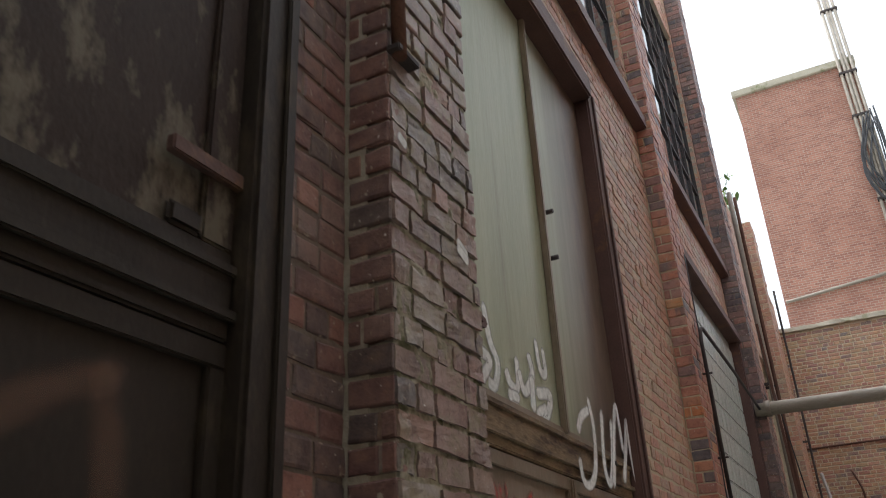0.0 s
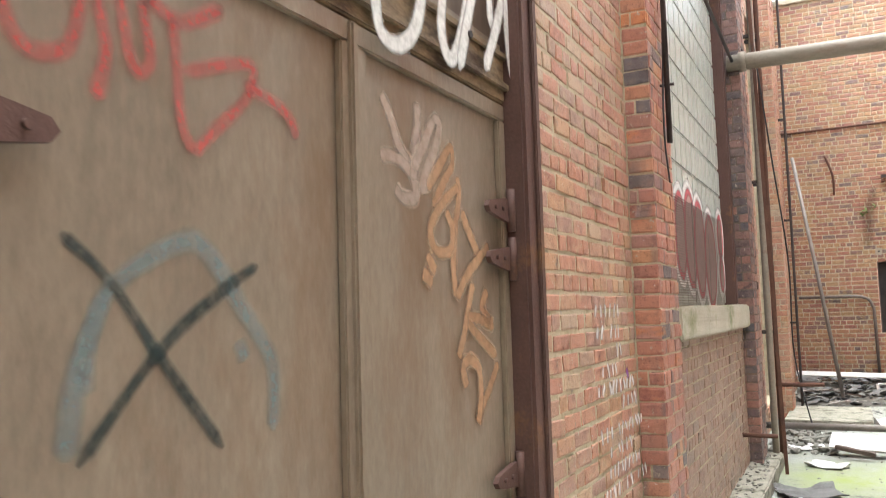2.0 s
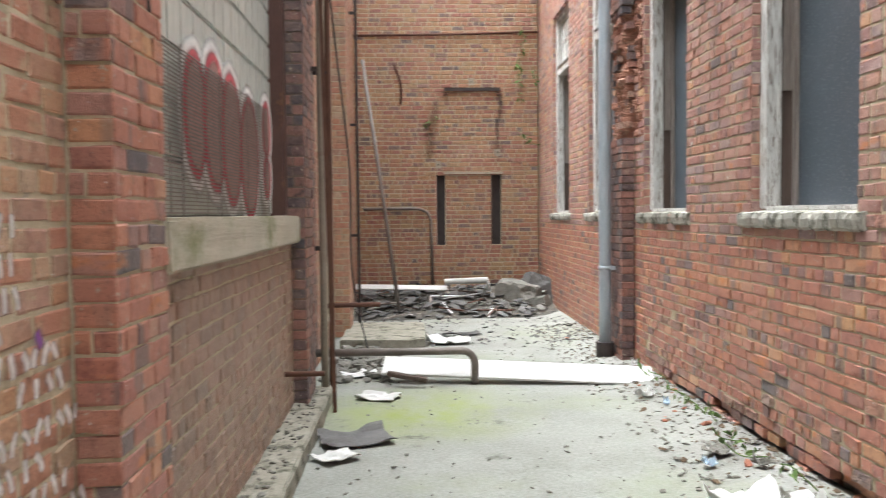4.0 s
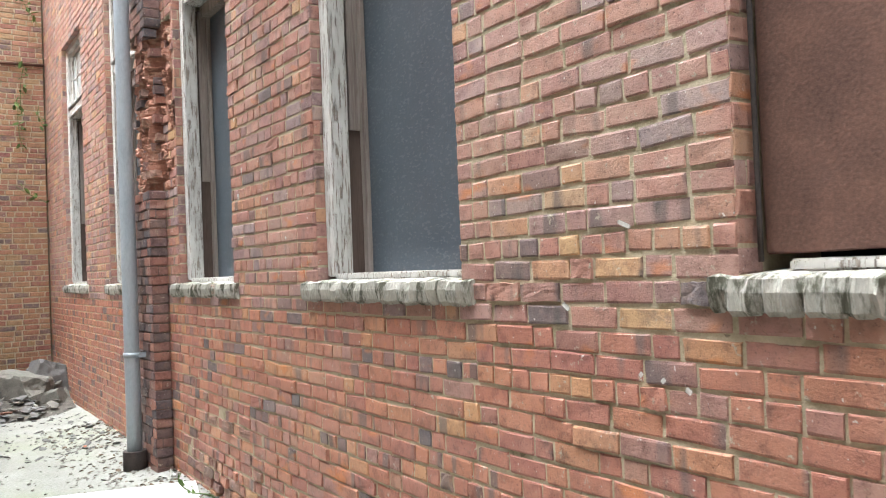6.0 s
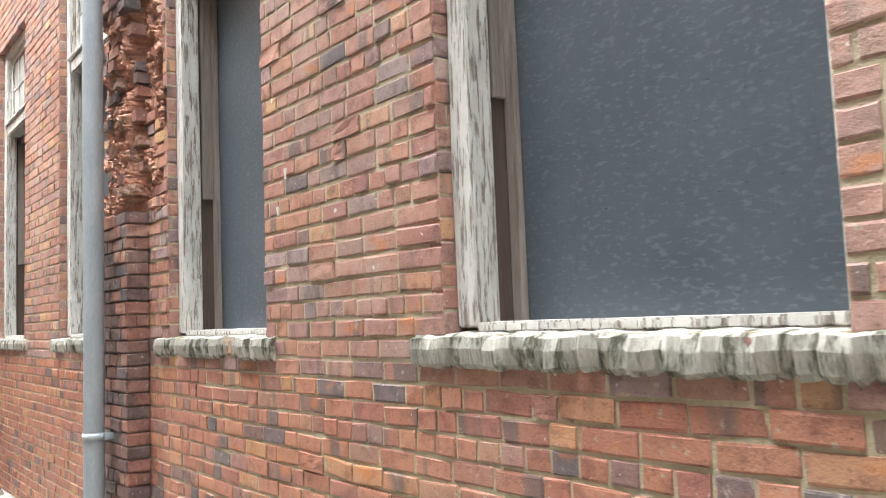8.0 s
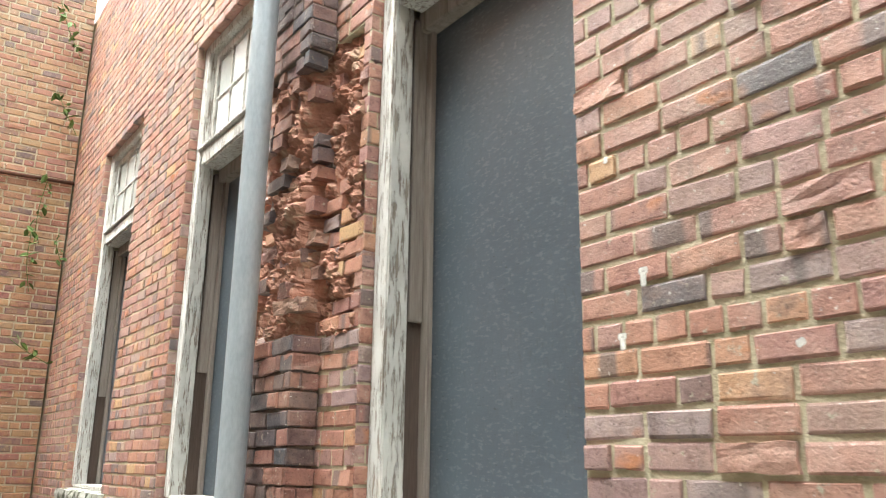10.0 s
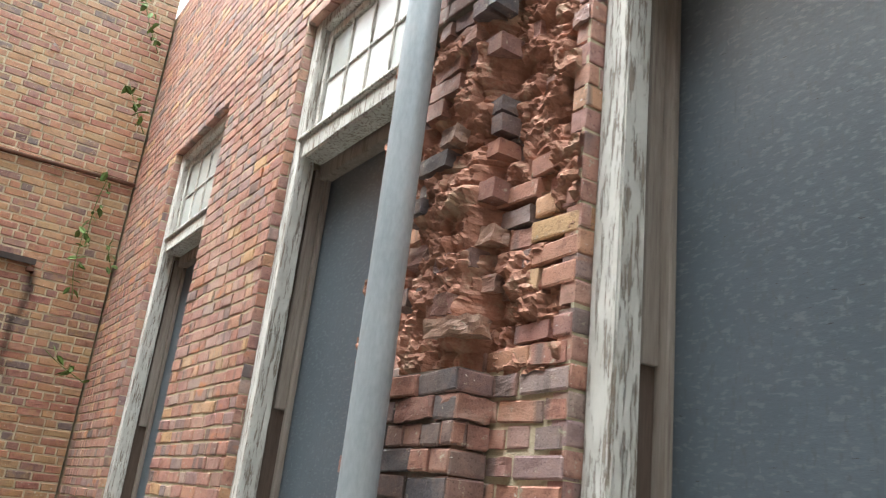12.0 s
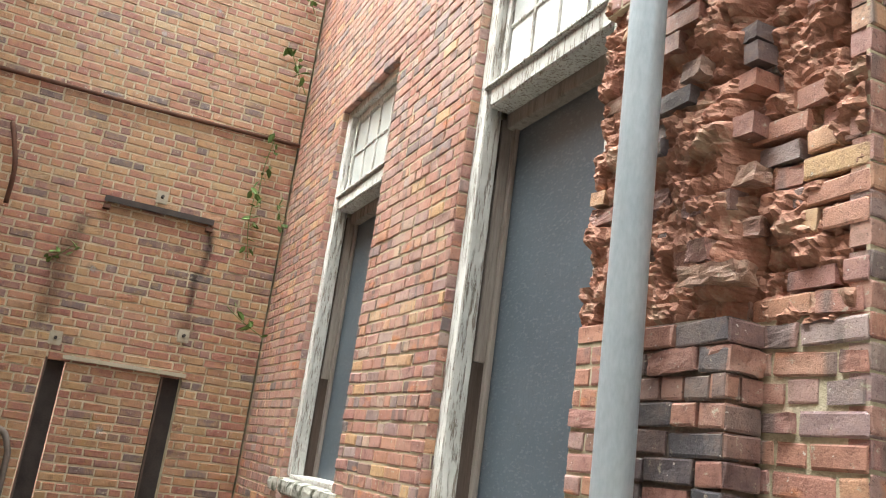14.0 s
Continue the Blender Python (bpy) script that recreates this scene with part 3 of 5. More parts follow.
def broken_brick(wall, at, along, up, out, length, tone, r, rough=None, height=0.062):
    """A crumbled brick: a lumpy, split block."""
    bm = bmesh.new()
    bmesh.ops.create_cube(bm, size=1.0)
    bmesh.ops.subdivide_edges(bm, edges=bm.edges[:], cuts=4, use_grid_fill=True)
    sx, sy, sz = length * (r.uniform(0.75, 1.0) if rough is None else r.uniform(0.96, 1.03)), height * (r.uniform(0.8, 1.0) if rough is None else r.uniform(0.94, 1.03)), 0.1
    k = Vector((r.uniform(0, 50), r.uniform(0, 50), r.uniform(0, 50)))
    crumble = r.choice((0.15, 0.25, 0.4, 0.8)) if rough is None else rough
    for v in bm.verts:
        q = Vector((v.co.x * sx, v.co.y * sy, v.co.z * sz))
        d = noise.noise_vector(q * 16 + k) * 0.012 + noise.noise_vector(q * 45 + k) * 0.008
        v.co = q + d * crumble - Vector((0, 0, 0.05))
    bm.transform(Matrix((along, up, out)).transposed().to_4x4() @ Euler((r.gauss(0, 0.05) * (rough is None), r.gauss(0, 0.07) * (rough is None), r.gauss(0, 0.02))).to_matrix().to_4x4())
    o = part("broken_brick", bm, BRICK["core" if crumble > 0.5 and rough is None else tone, "object"], wall)
    o.location = at


def lay(wall, place, u0, u1, v0, v1, holes, tone, near, count=300, wear=0.4, seed=1, lost=(), joint=JOINT, rowh=ROW, proud=0.0, crumbly=0.0):
    """Lays courses of bricks on a wall. place: (origin, along); the front of the wall is at w = 0.
    near: the (u, v) round which bricks are single parts; lost: (u0, u1, v0, v1) in which bricks are broken back."""
    origin, along = Vector(place[0]), Vector(place[1])
    up = Vector((0, 0, 1))
    out = along.cross(up)
    r = random.Random(seed)
    todo, todo_broken = [], []
    rows = int((v1 - v0) / rowh + 0.5)
    for k in range(rows):
        z = v0 + (k + 0.5) * rowh
        header = k % 6 == 3
        step = LONG / 2 if header else LONG
        for s, e in spans(u0, u1, z, holes):
            u = s - (0 if (s > u0 + 0.01) else step * (0.5 if k % 2 else 0.0))
            if s > u0 + 0.01 and k % 2:
                u -= step * 0.5
            while u < e - 0.02:
                bat = 0.5 if not header and r.random() < 0.24 else 1.0
                a, b = max(u, s), min(u + step * bat * r.uniform(0.95, 1.05), e)
                u = b if b > a else u + step * bat
                if e - b < 0.05:
                    b = u = e
                if b - a < 0.035:
                    continue
                size = (b - a - joint, rowh - joint * r.uniform(0.8, 1.15))
                back, tilt = max(-0.0006, r.gauss(0, 0.0013) * (1 + wear)), (r.gauss(0, 0.008) * (1 + wear), r.gauss(0, 0.006) * (1 + wear), r.gauss(0, 0.012) * (1 + wear))
                kind = tone
                mid = (a + b) / 2
                gone = False
                for lu0, lu1, lv0, lv1, depth, rate in lost:
                    f = min(mid - lu0, lu1 - mid, z - lv0, lv1 - z)
                    if f > 0:
                        if r.random() < rate:
                            gone = True
                            todo_broken.append((mid, z, b - a, min(1, 0.3 + f * 4) * r.uniform(0.0, 1.0) * depth, 0.6 if rate == 1.0 else 0.95))
                if crumbly and abs(z - near[1]) < 1.3:
                    todo_broken.append((mid, z, b - a, r.uniform(-0.006, 0.006), 1.0))
                    continue
                if not gone and wear > 0.65 and r.random() < 0.035 and abs(mid - near[0]) < 3.5:
                    todo_broken.append((mid, z, b - a, -0.0055, 1.0))
                    continue
                if gone:
                    continue
                m = Matrix.Translation(origin + along * mid + up * (z + r.gauss(0, 0.0015)) + out * (back + proud)) @ Matrix((along, up, out)).transposed().to_4x4() @ Euler(tilt).to_matrix().to_4x4() @ Matrix.Diagonal((*size, 1, 1))
                todo.append((math.hypot(mid - near[0], (z - near[1]) * 1.3), r.randrange(14), m))
    for mid, z, w, deep, chance in todo_broken:
        if r.random() < chance:
            broken_brick(wall, origin + along * mid + up * z + out * (-deep), along, up, out, w - joint, tone, r, crumbly * r.uniform(0.5, 1.3) if crumbly else (0.5 if chance == 1.0 else None), rowh - joint)
    todo.sort(key=lambda q: q[0])
    shape_key = 0.4 if wear < 0.7 else (1.0 if wear < 1.5 else 2.0)
    for _, s, m in todo[:count]:
        if (tone, shape_key, s) not in SHAPE_MESH:
            me = bpy.data.meshes.new("brick")
            me.from_pydata(*[SHAPES[shape_key][s][0], [], SHAPES[shape_key][s][1]])
            me.materials.append(BRICK[tone, "object"])
            SHAPE_MESH[tone, shape_key, s] = me
        ob = new("brick", SHAPE_MESH[tone, shape_key, s])
        ob.parent = wall
        ob.matrix_basis = m
    rest = todo[count:]
    if rest:
        allv, allf, base = [], [], 0
        for _, s, m in rest:
            v, f = SHAPES[shape_key][s]
            h = np.c_[np.array(v), np.ones(len(v))] @ np.array(m).T
            allv.append(h[:, :3])
            allf += [tuple(i + base for i in q) for q in f]
            base += len(v)
        me = bpy.data.meshes.new("brickwork")
        me.from_pydata(np.vstack(allv).tolist(), [], allf)
        me.materials.append(BRICK[tone, "island"])
        ob = new("brickwork", me)
        ob.parent = wall
        tagged(ob, kind="stuff")


def slab(bm, place, u0, u1, v0, v1, holes, depth, recess=0.005):
    """The mortar body of a wall, with its openings cut through."""
    origin, along = Vector(place[0]), Vector(place[1])
    up = Vector((0, 0, 1))
    out = along.cross(up)
    u0, u1 = u0 + recess, u1 - recess
    holes = [(h[0] - recess, h[1] + recess, h[2], h[3]) for h in holes]
    us = sorted({u0, u1, *[q for h in holes for q in h[:2] if u0 < q < u1]})
    vs = sorted({v0, v1, *[q for h in holes for q in h[2:4] if v0 < q < v1]})
    for v_a, v_b in zip(vs, vs[1:]):
        run = None
        for a, b in list(zip(us, us[1:])) + [(None, None)]:
            solid = a is not None and not any(h[0] <= (a + b) / 2 <= h[1] and h[2] <= (v_a + v_b) / 2 <= h[3] for h in holes)
            if solid:
                run = (run[0], b) if run else (a, b)
            if not solid and run:
                c = [origin + along * x + up * z + out * w for w in (-recess, -depth) for x, z in ((run[0], v_a), (run[1], v_a), (run[1], v_b), (run[0], v_b))]
                vv = [bm.verts.new(q) for q in c]
                for f in ((0, 1, 2, 3), (7, 6, 5, 4), (0, 4, 5, 1), (1, 5, 6, 2), (2, 6, 7, 3), (3, 7, 4, 0)):
                    bm.faces.new([vv[i] for i in f])
                run = None


def wall_of(name, label, place, u0, u1, v0, v1, holes, depth, mat=None, recess=0.005):
    bm = bmesh.new()
    slab(bm, place, u0, u1, v0, v1, holes, depth, recess)
    return tagged(part(name, bm, mat or mortar), label, "wall", "", "structure")


def mortar_skin(wall, place, u0, u1, v0, v1, holes, mat, base, amp, seed, step=0.014):
    """Uneven pointing that swells over brick edges here and there."""
    origin, along = Vector(place[0]), Vector(place[1])
    up = Vector((0, 0, 1))
    out = along.cross(up)
    nu, nv = int((u1 - u0) / step), int((v1 - v0) / step)
    verts, faces, ids = [], [], {}
    for i in range(nu + 1):
        for j in range(nv + 1):
            u, v = u0 + (u1 - u0) * i / nu, v0 + (v1 - v0) * j / nv
            if any(a < u < b and c < v < d for a, b, c, d in holes):
                continue
            h = noise.noise(Vector((u * 9, v * 12, seed))) * 0.6 + noise.noise(Vector((u * 38, v * 38, seed))) * 0.55 + noise.noise(Vector((u * 2.1, v * 2.1, seed + 4))) * 0.15
            ids[i, j] = len(verts)
            verts.append(tuple(origin + along * u + up * v + out * (base + amp * h)))
    for i in range(nu):
        for j in range(nv):
            q = [(i, j), (i + 1, j), (i + 1, j + 1), (i, j + 1)]
            if all(k in ids for k in q):
                faces.append(tuple(ids[k] for k in q))
    me = bpy.data.meshes.new("pointing")
    me.from_pydata(verts, [], faces)
    me.materials.append(mat)
    o = new("pointing", me)
    o.parent = wall
    tagged(o, kind="stuff")


# ---- ground ----
bm = bmesh.new()
box(bm, -400, 400, -400, 400, -0.3, -0.03)
tagged(part("ground", bm, ground_m), "bare gravel ground beyond the alley", "ground", "", "structure")
bm = bmesh.new()
bmesh.ops.create_grid(bm, x_segments=60, y_segments=300, size=1)
for v in bm.verts:
    v.co = Vector((0.45 + v.co.x * 1.62, 3.6 + v.co.y * 13.65, 0))
    v.co.z = noise.noise(v.co * 0.8) * 0.012 + noise.noise(v.co * 4) * 0.004 + max(0, (v.co.x - 1.5)) * 0.09 + 0.0
for f in bm.faces:
    f.smooth = True
bmesh.ops.solidify(bm, geom=bm.faces[:], thickness=0.05)
tagged(part("floor", bm, floor_m), "pale worn concrete alley slab with moss and dirt", "floor", "", "structure")

# ---- right wall ----
RX = 2.01
RP = ((RX, 0, 0), (0, -1, 0))
OPEN = [(4.86, 6.12), (7.33, 8.57), (9.8, 10.965), (12.14, 13.33), (14.58, 15.82)]
RH = [(-b, -a, 1.47, 4.4) for a, b in OPEN]
FOOT = (-10.4, -5.4, -0.05, 0.15)
ruin_hole = (-12.13, -10.985, 2.2, 3.5)
wall_right = wall_of("wall_east", "old red brick wall with beige mortar and boarded windows", RP, -17.6, 10.0, -0.1, 6.4, RH + [ruin_hole, FOOT], 0.36)
# pilaster, whole below and above, torn out between
pil = wall_of("pilaster_east", "broken brick pilaster with torn-out bricks", ((RX - 0.13, 0, 0), (0, -1, 0)), -11.77, -11.27, 0, 2.19, [], 0.12, soot_shade_mortar, 0.012)
pil_top = wall_of("pilaster_east_upper", "dark upper stub of a broken brick pilaster", ((RX - 0.13, 0, 0), (0, -1, 0)), -11.77, -11.27, 3.45, 6.4, [], 0.12, soot_shade_mortar)

# core of the hollow foot; the crevice's darkness is put into its colour
o = boxed("wall_foot_core", (RX + 0.13, RX + 0.35, 5.3, 10.5, -0.1, 0.16), soot_shade_mortar, None, 0, "", 0.012, 24)
tagged(o, "masonry in the hollow wall foot, coloured dark for the hollow's shade", "wall", "", "structure")

# ---- back wall, with the tower behind ----
BY = 17.21
BP = ((0, BY, 0), (1, 0, 0))
SLOTS = [(0.27, 0.43, 0.95, 2.14), (1.2, 1.37, 0.95, 2.14)]
wall_back = wall_of("wall_north", "red and ochre brick back wall with bricked-up opening", BP, -3.0, 2.0, -0.1, 6.75, SLOTS, 0.4)

# ---- left building ----
LX = -1.08
LP = ((LX, 0, 0), (0, 1, 0))
DOOR2 = (2.24, 4.43, 0.0, 4.78)
DOOR1 = (-1.2, 1.37, 0.0, 4.78)
NOOK_X = -1.15
BAY3 = (6.19, 9.3, 1.28, 4.42)
UP = [(2.4, 5.6, 5.3, 8.6), (6.3, 9.2, 5.3, 8.6), (-1.6, 1.6, 5.3, 8.6)]
wall_left = wall_of("wall_west", "weathered brown-red brick warehouse wall", LP, -10.0, 11.5, -0.1, 9.6, [DOOR2, DOOR1, BAY3, (1.37, 1.69, 0.0, 5.17)] + UP, 0.4, mortar_dark)
wall_nook = wall_of("wall_west_recess", "dark red brick strip set back between door and pilaster, shade put into its colour", ((NOOK_X, 0, 0), (0, 1, 0)), 1.37, 1.69, 0.0, 5.17, [], 0.33, soot_shade_mortar)
wall_low = wall_of("wall_west_low", "lower old brick wall with weeds on its top", ((LX, 0, 0), (0, 1, 0)), 11.5, 17.2, -0.1, 7.4, [(11.9, 13.2, 0.3, 5.0)], 0.4)
pier_1 = wall_of("pilaster_1", "rough brick pilaster smeared with pale mortar", ((-1.0, 0, 0), (0, 1, 0)), 1.69, 2.24, 0, 9.6, [], 0.16, mortar_dark, 0.014)
pier_2 = wall_of("pilaster_2", "red brick pilaster beside the glass-block window", ((-0.95, 0, 0), (0, 1, 0)), 5.73, 6.19, 0, 9.6, [], 0.14)
pier_3 = wall_of("pilaster_3", "soot-dark brick pilaster", ((-0.9, 0, 0), (0, 1, 0)), 9.32, 9.8, 0, 9.6, [], 0.19, soot_shade_mortar)
pier_4 = wall_of("pilaster_4", "orange brick pilaster at the far end", ((-0.9, 0, 0), (0, 1, 0)), 13.3, 13.8, 0, 7.6, [], 0.19)
panel_3 = wall_of("wall_under_window", "tan brick panel under the concrete sill", ((-1.0, 0, 0), (0, 1, 0)), 6.2, 9.32, 0, 1.28, [], 0.09)
# rooms behind, closed
boxed("wall_interior_west", (-3.2, -3.0, -10, 17.6, -0.1, 9.6), dark_void, None, 0)
tagged(bpy.data.objects["wall_interior_west"], "plain dark inner wall", "wall", "", "structure")
boxed("wall_interior_east", (3.4, 3.6, -10, 17.6, -0.1, 6.4), dark_void, None, 0)
tagged(bpy.data.objects["wall_interior_east"], "plain dark inner wall", "wall", "", "structure")
boxed("roof_west", (-3.2, LX - 0.03, -10, 11.5, 9.6, 9.75), render_wall, None, 0)
tagged(bpy.data.objects["roof_west"], "flat roof edge of the warehouse", "roof", "", "structure")
boxed("roof_east", (RX + 0.03, 3.6, -10, 17.6, 6.4, 6.52), render_wall, None, 0)
tagged(bpy.data.objects["roof_east"], "flat roof edge of the brick building", "roof", "", "structure")
# added out of view: tall wall that keeps southern sky light off the alley
boxed("wall_south", (-3.2, 3.6, -4.3, -4.0, -0.1, 12.0), render_wall, None, 0)
tagged(bpy.data.objects["wall_south"], "unseen plain rendered wall closing the alley, added to block light from the south", "wall", "", "structure")

# ---- windows of the right wall ----
def sash_window(name, label, y0, y1, pane, boarding, brown=False):
    """A boarded sash window: peeling casing, weathered jambs with a pulley pocket, transom light above, stone sill below."""
    w = empty(name, label, "window", "", "structure")
    z0, z1 = 1.49, 4.4
    for a, b, nm in () if brown else ((y0, y0 + 0.024, "casing"), (y1 - 0.1, y1, "casing")):
        boxed(nm, (2.065, 2.16, a, b, z0, z1), peeling, w, 0.006, "peeling white-grey painted casing", 0.004, 5)
    boxed("head_casing", (2.065, 2.16, y0 + 0.025, y1 - 0.101, z1 - 0.075, z1), peeling, w, 0.006, "", 0.003, 3)
    for side, a, b in () if brown else ((0, y0 + 0.002, y0 + 0.02), (1, y1 - 0.07, y1 - 0.035)):
        # dark jamb below the lining gives the pulley pocket its darkness by colour
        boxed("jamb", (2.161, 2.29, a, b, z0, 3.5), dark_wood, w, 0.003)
        inner = (b, b + 0.018) if side == 0 else (a - 0.018, a)
        boxed("jamb_lining", (2.175, 2.235, *inner, 2.22, 3.5), grey_wood, w, 0.003, "weathered grey wood strip", 0.002, 4)
        stop = (b, b + 0.008) if side == 0 else (a - 0.05, a)
        boxed("stop_bead", (2.237, 2.262, *stop, z0, 3.5), grey_wood, w, 0.003, "", 0.002, 4)
    boxed("transom_bar", (2.07, 2.2, y0 + 0.025, y1 - 0.101, 3.52, 3.63), peeling, w, 0.012, "", 0.004, 4)
    boxed("transom_lip", (2.05, 2.1, y0 + 0.06, y1 - 0.06, 3.63, 3.655), peeling, w, 0.006, "", 0.002, 4)
    boxed("lower_head", (2.201, 2.29, y0 + 0.06, y1 - 0.07, 3.45, 3.54), grey_wood, w, 0.004, "", 0.002, 3)
    a0, a1 = y0 + 0.028, y1 - 0.105
    for f, (p, q, r, s) in (("sash_stile", (a0, a0 + 0.045, 3.656, 4.324)), ("sash_stile", (a1 - 0.045, a1, 3.656, 4.324)), ("sash_rail", (a0 + 0.046, a1 - 0.046, 3.656, 3.71)), ("sash_rail", (a0 + 0.046, a1 - 0.046, 4.27, 4.324))):
        boxed(f, (2.11, 2.15, p, q, r, s), peeling, w, 0.004)
    cols, rows = 4, 2
    cw, rh = (a1 - a0 - 0.092) / cols, (4.27 - 3.71) / rows
    for i in range(1, cols):
        boxed("muntin", (2.115, 2.145, a0 + 0.046 + i * cw - 0.009, a0 + 0.046 + i * cw + 0.009, 3.711, 4.269), peeling, w, 0.003)
    boxed("muntin", (2.117, 2.143, a0 + 0.047, a1 - 0.047, 3.71 + rh - 0.009, 3.71 + rh + 0.009), peeling, w, 0.003)
    for i in range(cols):
        for j in range(rows):
            boxed("pane", (2.127, 2.132, a0 + 0.046 + i * cw + 0.01, a0 + 0.046 + (i + 1) * cw - 0.01, 3.711 + j * rh + 0.01, 3.71 + (j + 1) * rh - 0.01), pane if (i * 3 + j * 5) % 7 else pane_grey, w, 0)
    if brown:
        boxed("boarding", (2.1, 2.14, y0 + 0.012, y1 - 0.012, z0 + 0.03, 4.38), boarding, w, 0.004, "rust-brown stained board", 0.004, 8)
        part("edge_cord", tube(curve([(2.07, y1 - 0.02, 1.5 + 0.3 * i + 0.0 * y0) for i in range(10)], 3), 0.008, 6), black_iron, w)
    else:
        boxed("boarding", (2.264, 2.285, y0 + 0.004, y1 - 0.035, z0 + 0.01, 3.45), boarding, w, 0.002, "dark blue-grey painted strand board")
    boxed("wooden_sill", (2.06, 2.263, y0 + 0.025, y1 - 0.101, 1.475, 1.505), peeling, w, 0.006, "", 0.003, 4)
    # rough stone sill, ribbed by frost on its front
    bm = bmesh.new()
    n, k = 170, 6
    grid = []
    s0, s1 = y0 - 0.085, y1 + (0.09 if brown else 0.15)
    prof = [(2.2, 1.485), (2.02, 1.472), (1.985, 1.462), (1.975, 1.43), (1.982, 1.385), (2.0, 1.37), (2.2, 1.37)]
    for i in range(n + 1):
        y = s0 + (s1 - s0) * i / n
        row = []
        for j, (x, z) in enumerate(prof):
            q = Vector((x, y, z))
            rib = (abs(math.sin(y * 61 + 2.2 * noise.noise(Vector((y * 7, 0, 3))))) - 0.5) * 0.03 + noise.noise(Vector((y * 23, z * 9, 1))) * 0.022
            if 1 < j < 6:
                q.x += rib + (0.035 if noise.noise(Vector((y * 3.1, 4, y0))) > 0.36 else 0)
            q.z += noise.noise(Vector((y * 14, x * 9, 5))) * 0.01
            row.append(bm.verts.new(q))
        grid.append(row)
    for a, b in zip(grid, grid[1:]):
        for j in range(k):
            bm.faces.new((a[j], a[j + 1], b[j + 1], b[j]))
        bm.faces.new((a[k], a[0], b[0], b[k]))
    bm.faces.new(grid[0][::-1])
    bm.faces.new(grid[-1])
    bmesh.ops.recalc_face_normals(bm, faces=bm.faces)
    part("window_sill", bm, stone_sill, w, "rough mossy stone sill with frost-worn ribs")
    return w


LABEL = "boarded sash window with peeling white frame and stone sill"
sash_window("window_1", "window opening closed with a rust-brown board", *OPEN[0], pane_white, brown_board, True)
for i, (a, b) in enumerate(OPEN[1:]):
    sash_window("window_%d" % (i + 2), LABEL, a, b, pane_grey if i == 3 else pane_white, osb)
# back of the window openings, so that no light falls through
for i, (a, b) in enumerate(OPEN):
    o = boxed("wall_window_back_%d" % (i + 1), (2.375, 2.42, a - 0.1, b + 0.1, 1.3, 4.5), dark_void, None, 0)
    tagged(o, "dark blind wall behind the boarded window", "wall", "", "structure")


# ---- torn-out masonry round the pilaster ----
def rubble_core(name, y0, y1, z0, z1, base, depth, mat, seed, label, turn=0.0):
    bm = bmesh.new()
    ny, nz = int((y1 - y0) / 0.011), int((z1 - z0) / 0.011)
    g = []
    for i in range(ny + 1):
        row = []
        for j in range(nz + 1):
            y, z = y0 + (y1 - y0) * i / ny, z0 + (z1 - z0) * j / nz
            z += 0.012 * noise.noise(Vector((y * 17, z * 17, seed + 2)))
            course = math.floor(z / ROW)
            cell = noise.cell(Vector((y / 0.1 + 0.5 * (course % 2), course, seed)))
            h = 0.55 * cell + 0.4 * noise.noise(Vector((y * 6, z * 9, seed))) + 0.3 * noise.noise(Vector((y * 22, z * 34, seed))) + 0.2 * noise.noise(Vector((y * 60, z * 80, seed)))
            joint = 0.18 if (z / ROW) % 1 < 0.16 else 0
            rim = min(y - y0, y1 - y)
            row.append(bm.verts.new((base - depth * (h - joint) + (turn * max(0.0, 1 - rim / 0.07)), y, z)))
        g.append(row)
    for a, b in zip(g, g[1:]):
        for j in range(nz):
            bm.faces.new((a[j], b[j], b[j + 1], a[j + 1]))
    bmesh.ops.recalc_face_normals(bm, faces=bm.faces)
    return tagged(part(name, bm, mat), label, "wall", "", "structure")


core_m = plain("broken_brick_core", (0.25, 0.12, 0.09), (0.44, 0.24, 0.17), 12, 0.95, 0, 1.0, None, (0.42, 0.31, 0.23), (0.52, 0.66), 80)
rubble_core("wall_core", 10.97, 12.135, 2.18, 3.55, 2.03, 0.055, core_m, 3.0, "raw broken brick core of the torn wall")
rubble_core("pilaster_core", 11.3, 11.75, 2.15, 3.47, 1.925, 0.055, core_m, 7.0, "raw broken brick core of the torn pilaster", 0.14)
o = boxed("wall_core_back", (2.2, 2.36, 10.98, 12.12, 2.2, 3.6), mortar_dark, None, 0)
tagged(o, "rough inner brickwork behind the torn wall", "wall", "", "structure")

# galvanised downpipe in a clay socket
pipe = empty("downpipe", "tall galvanised steel downpipe in front of the broken pilaster", "pipe")
part("pipe", tube([(1.79, 11.58, 0.16 + 0.4 * i) for i in range(17)], 0.058, 24), galv, pipe)
part("socket", tube([(1.79, 11.58, 0.0), (1.79, 11.58, 0.1), (1.79, 11.58, 0.17), (1.79, 11.58, 0.172)], 0.09, 20), black_iron, pipe, "dark iron socket at the foot")
for z in (0.92, 5.4):
    part("clamp", tube([(1.79, 11.58, z - 0.02), (1.79, 11.58, z + 0.02)], 0.064, 24), galv, pipe)
    boxed("strap", (1.83, 1.885, 11.51, 11.53, z - 0.02, z + 0.02), galv, pipe, 0.003)


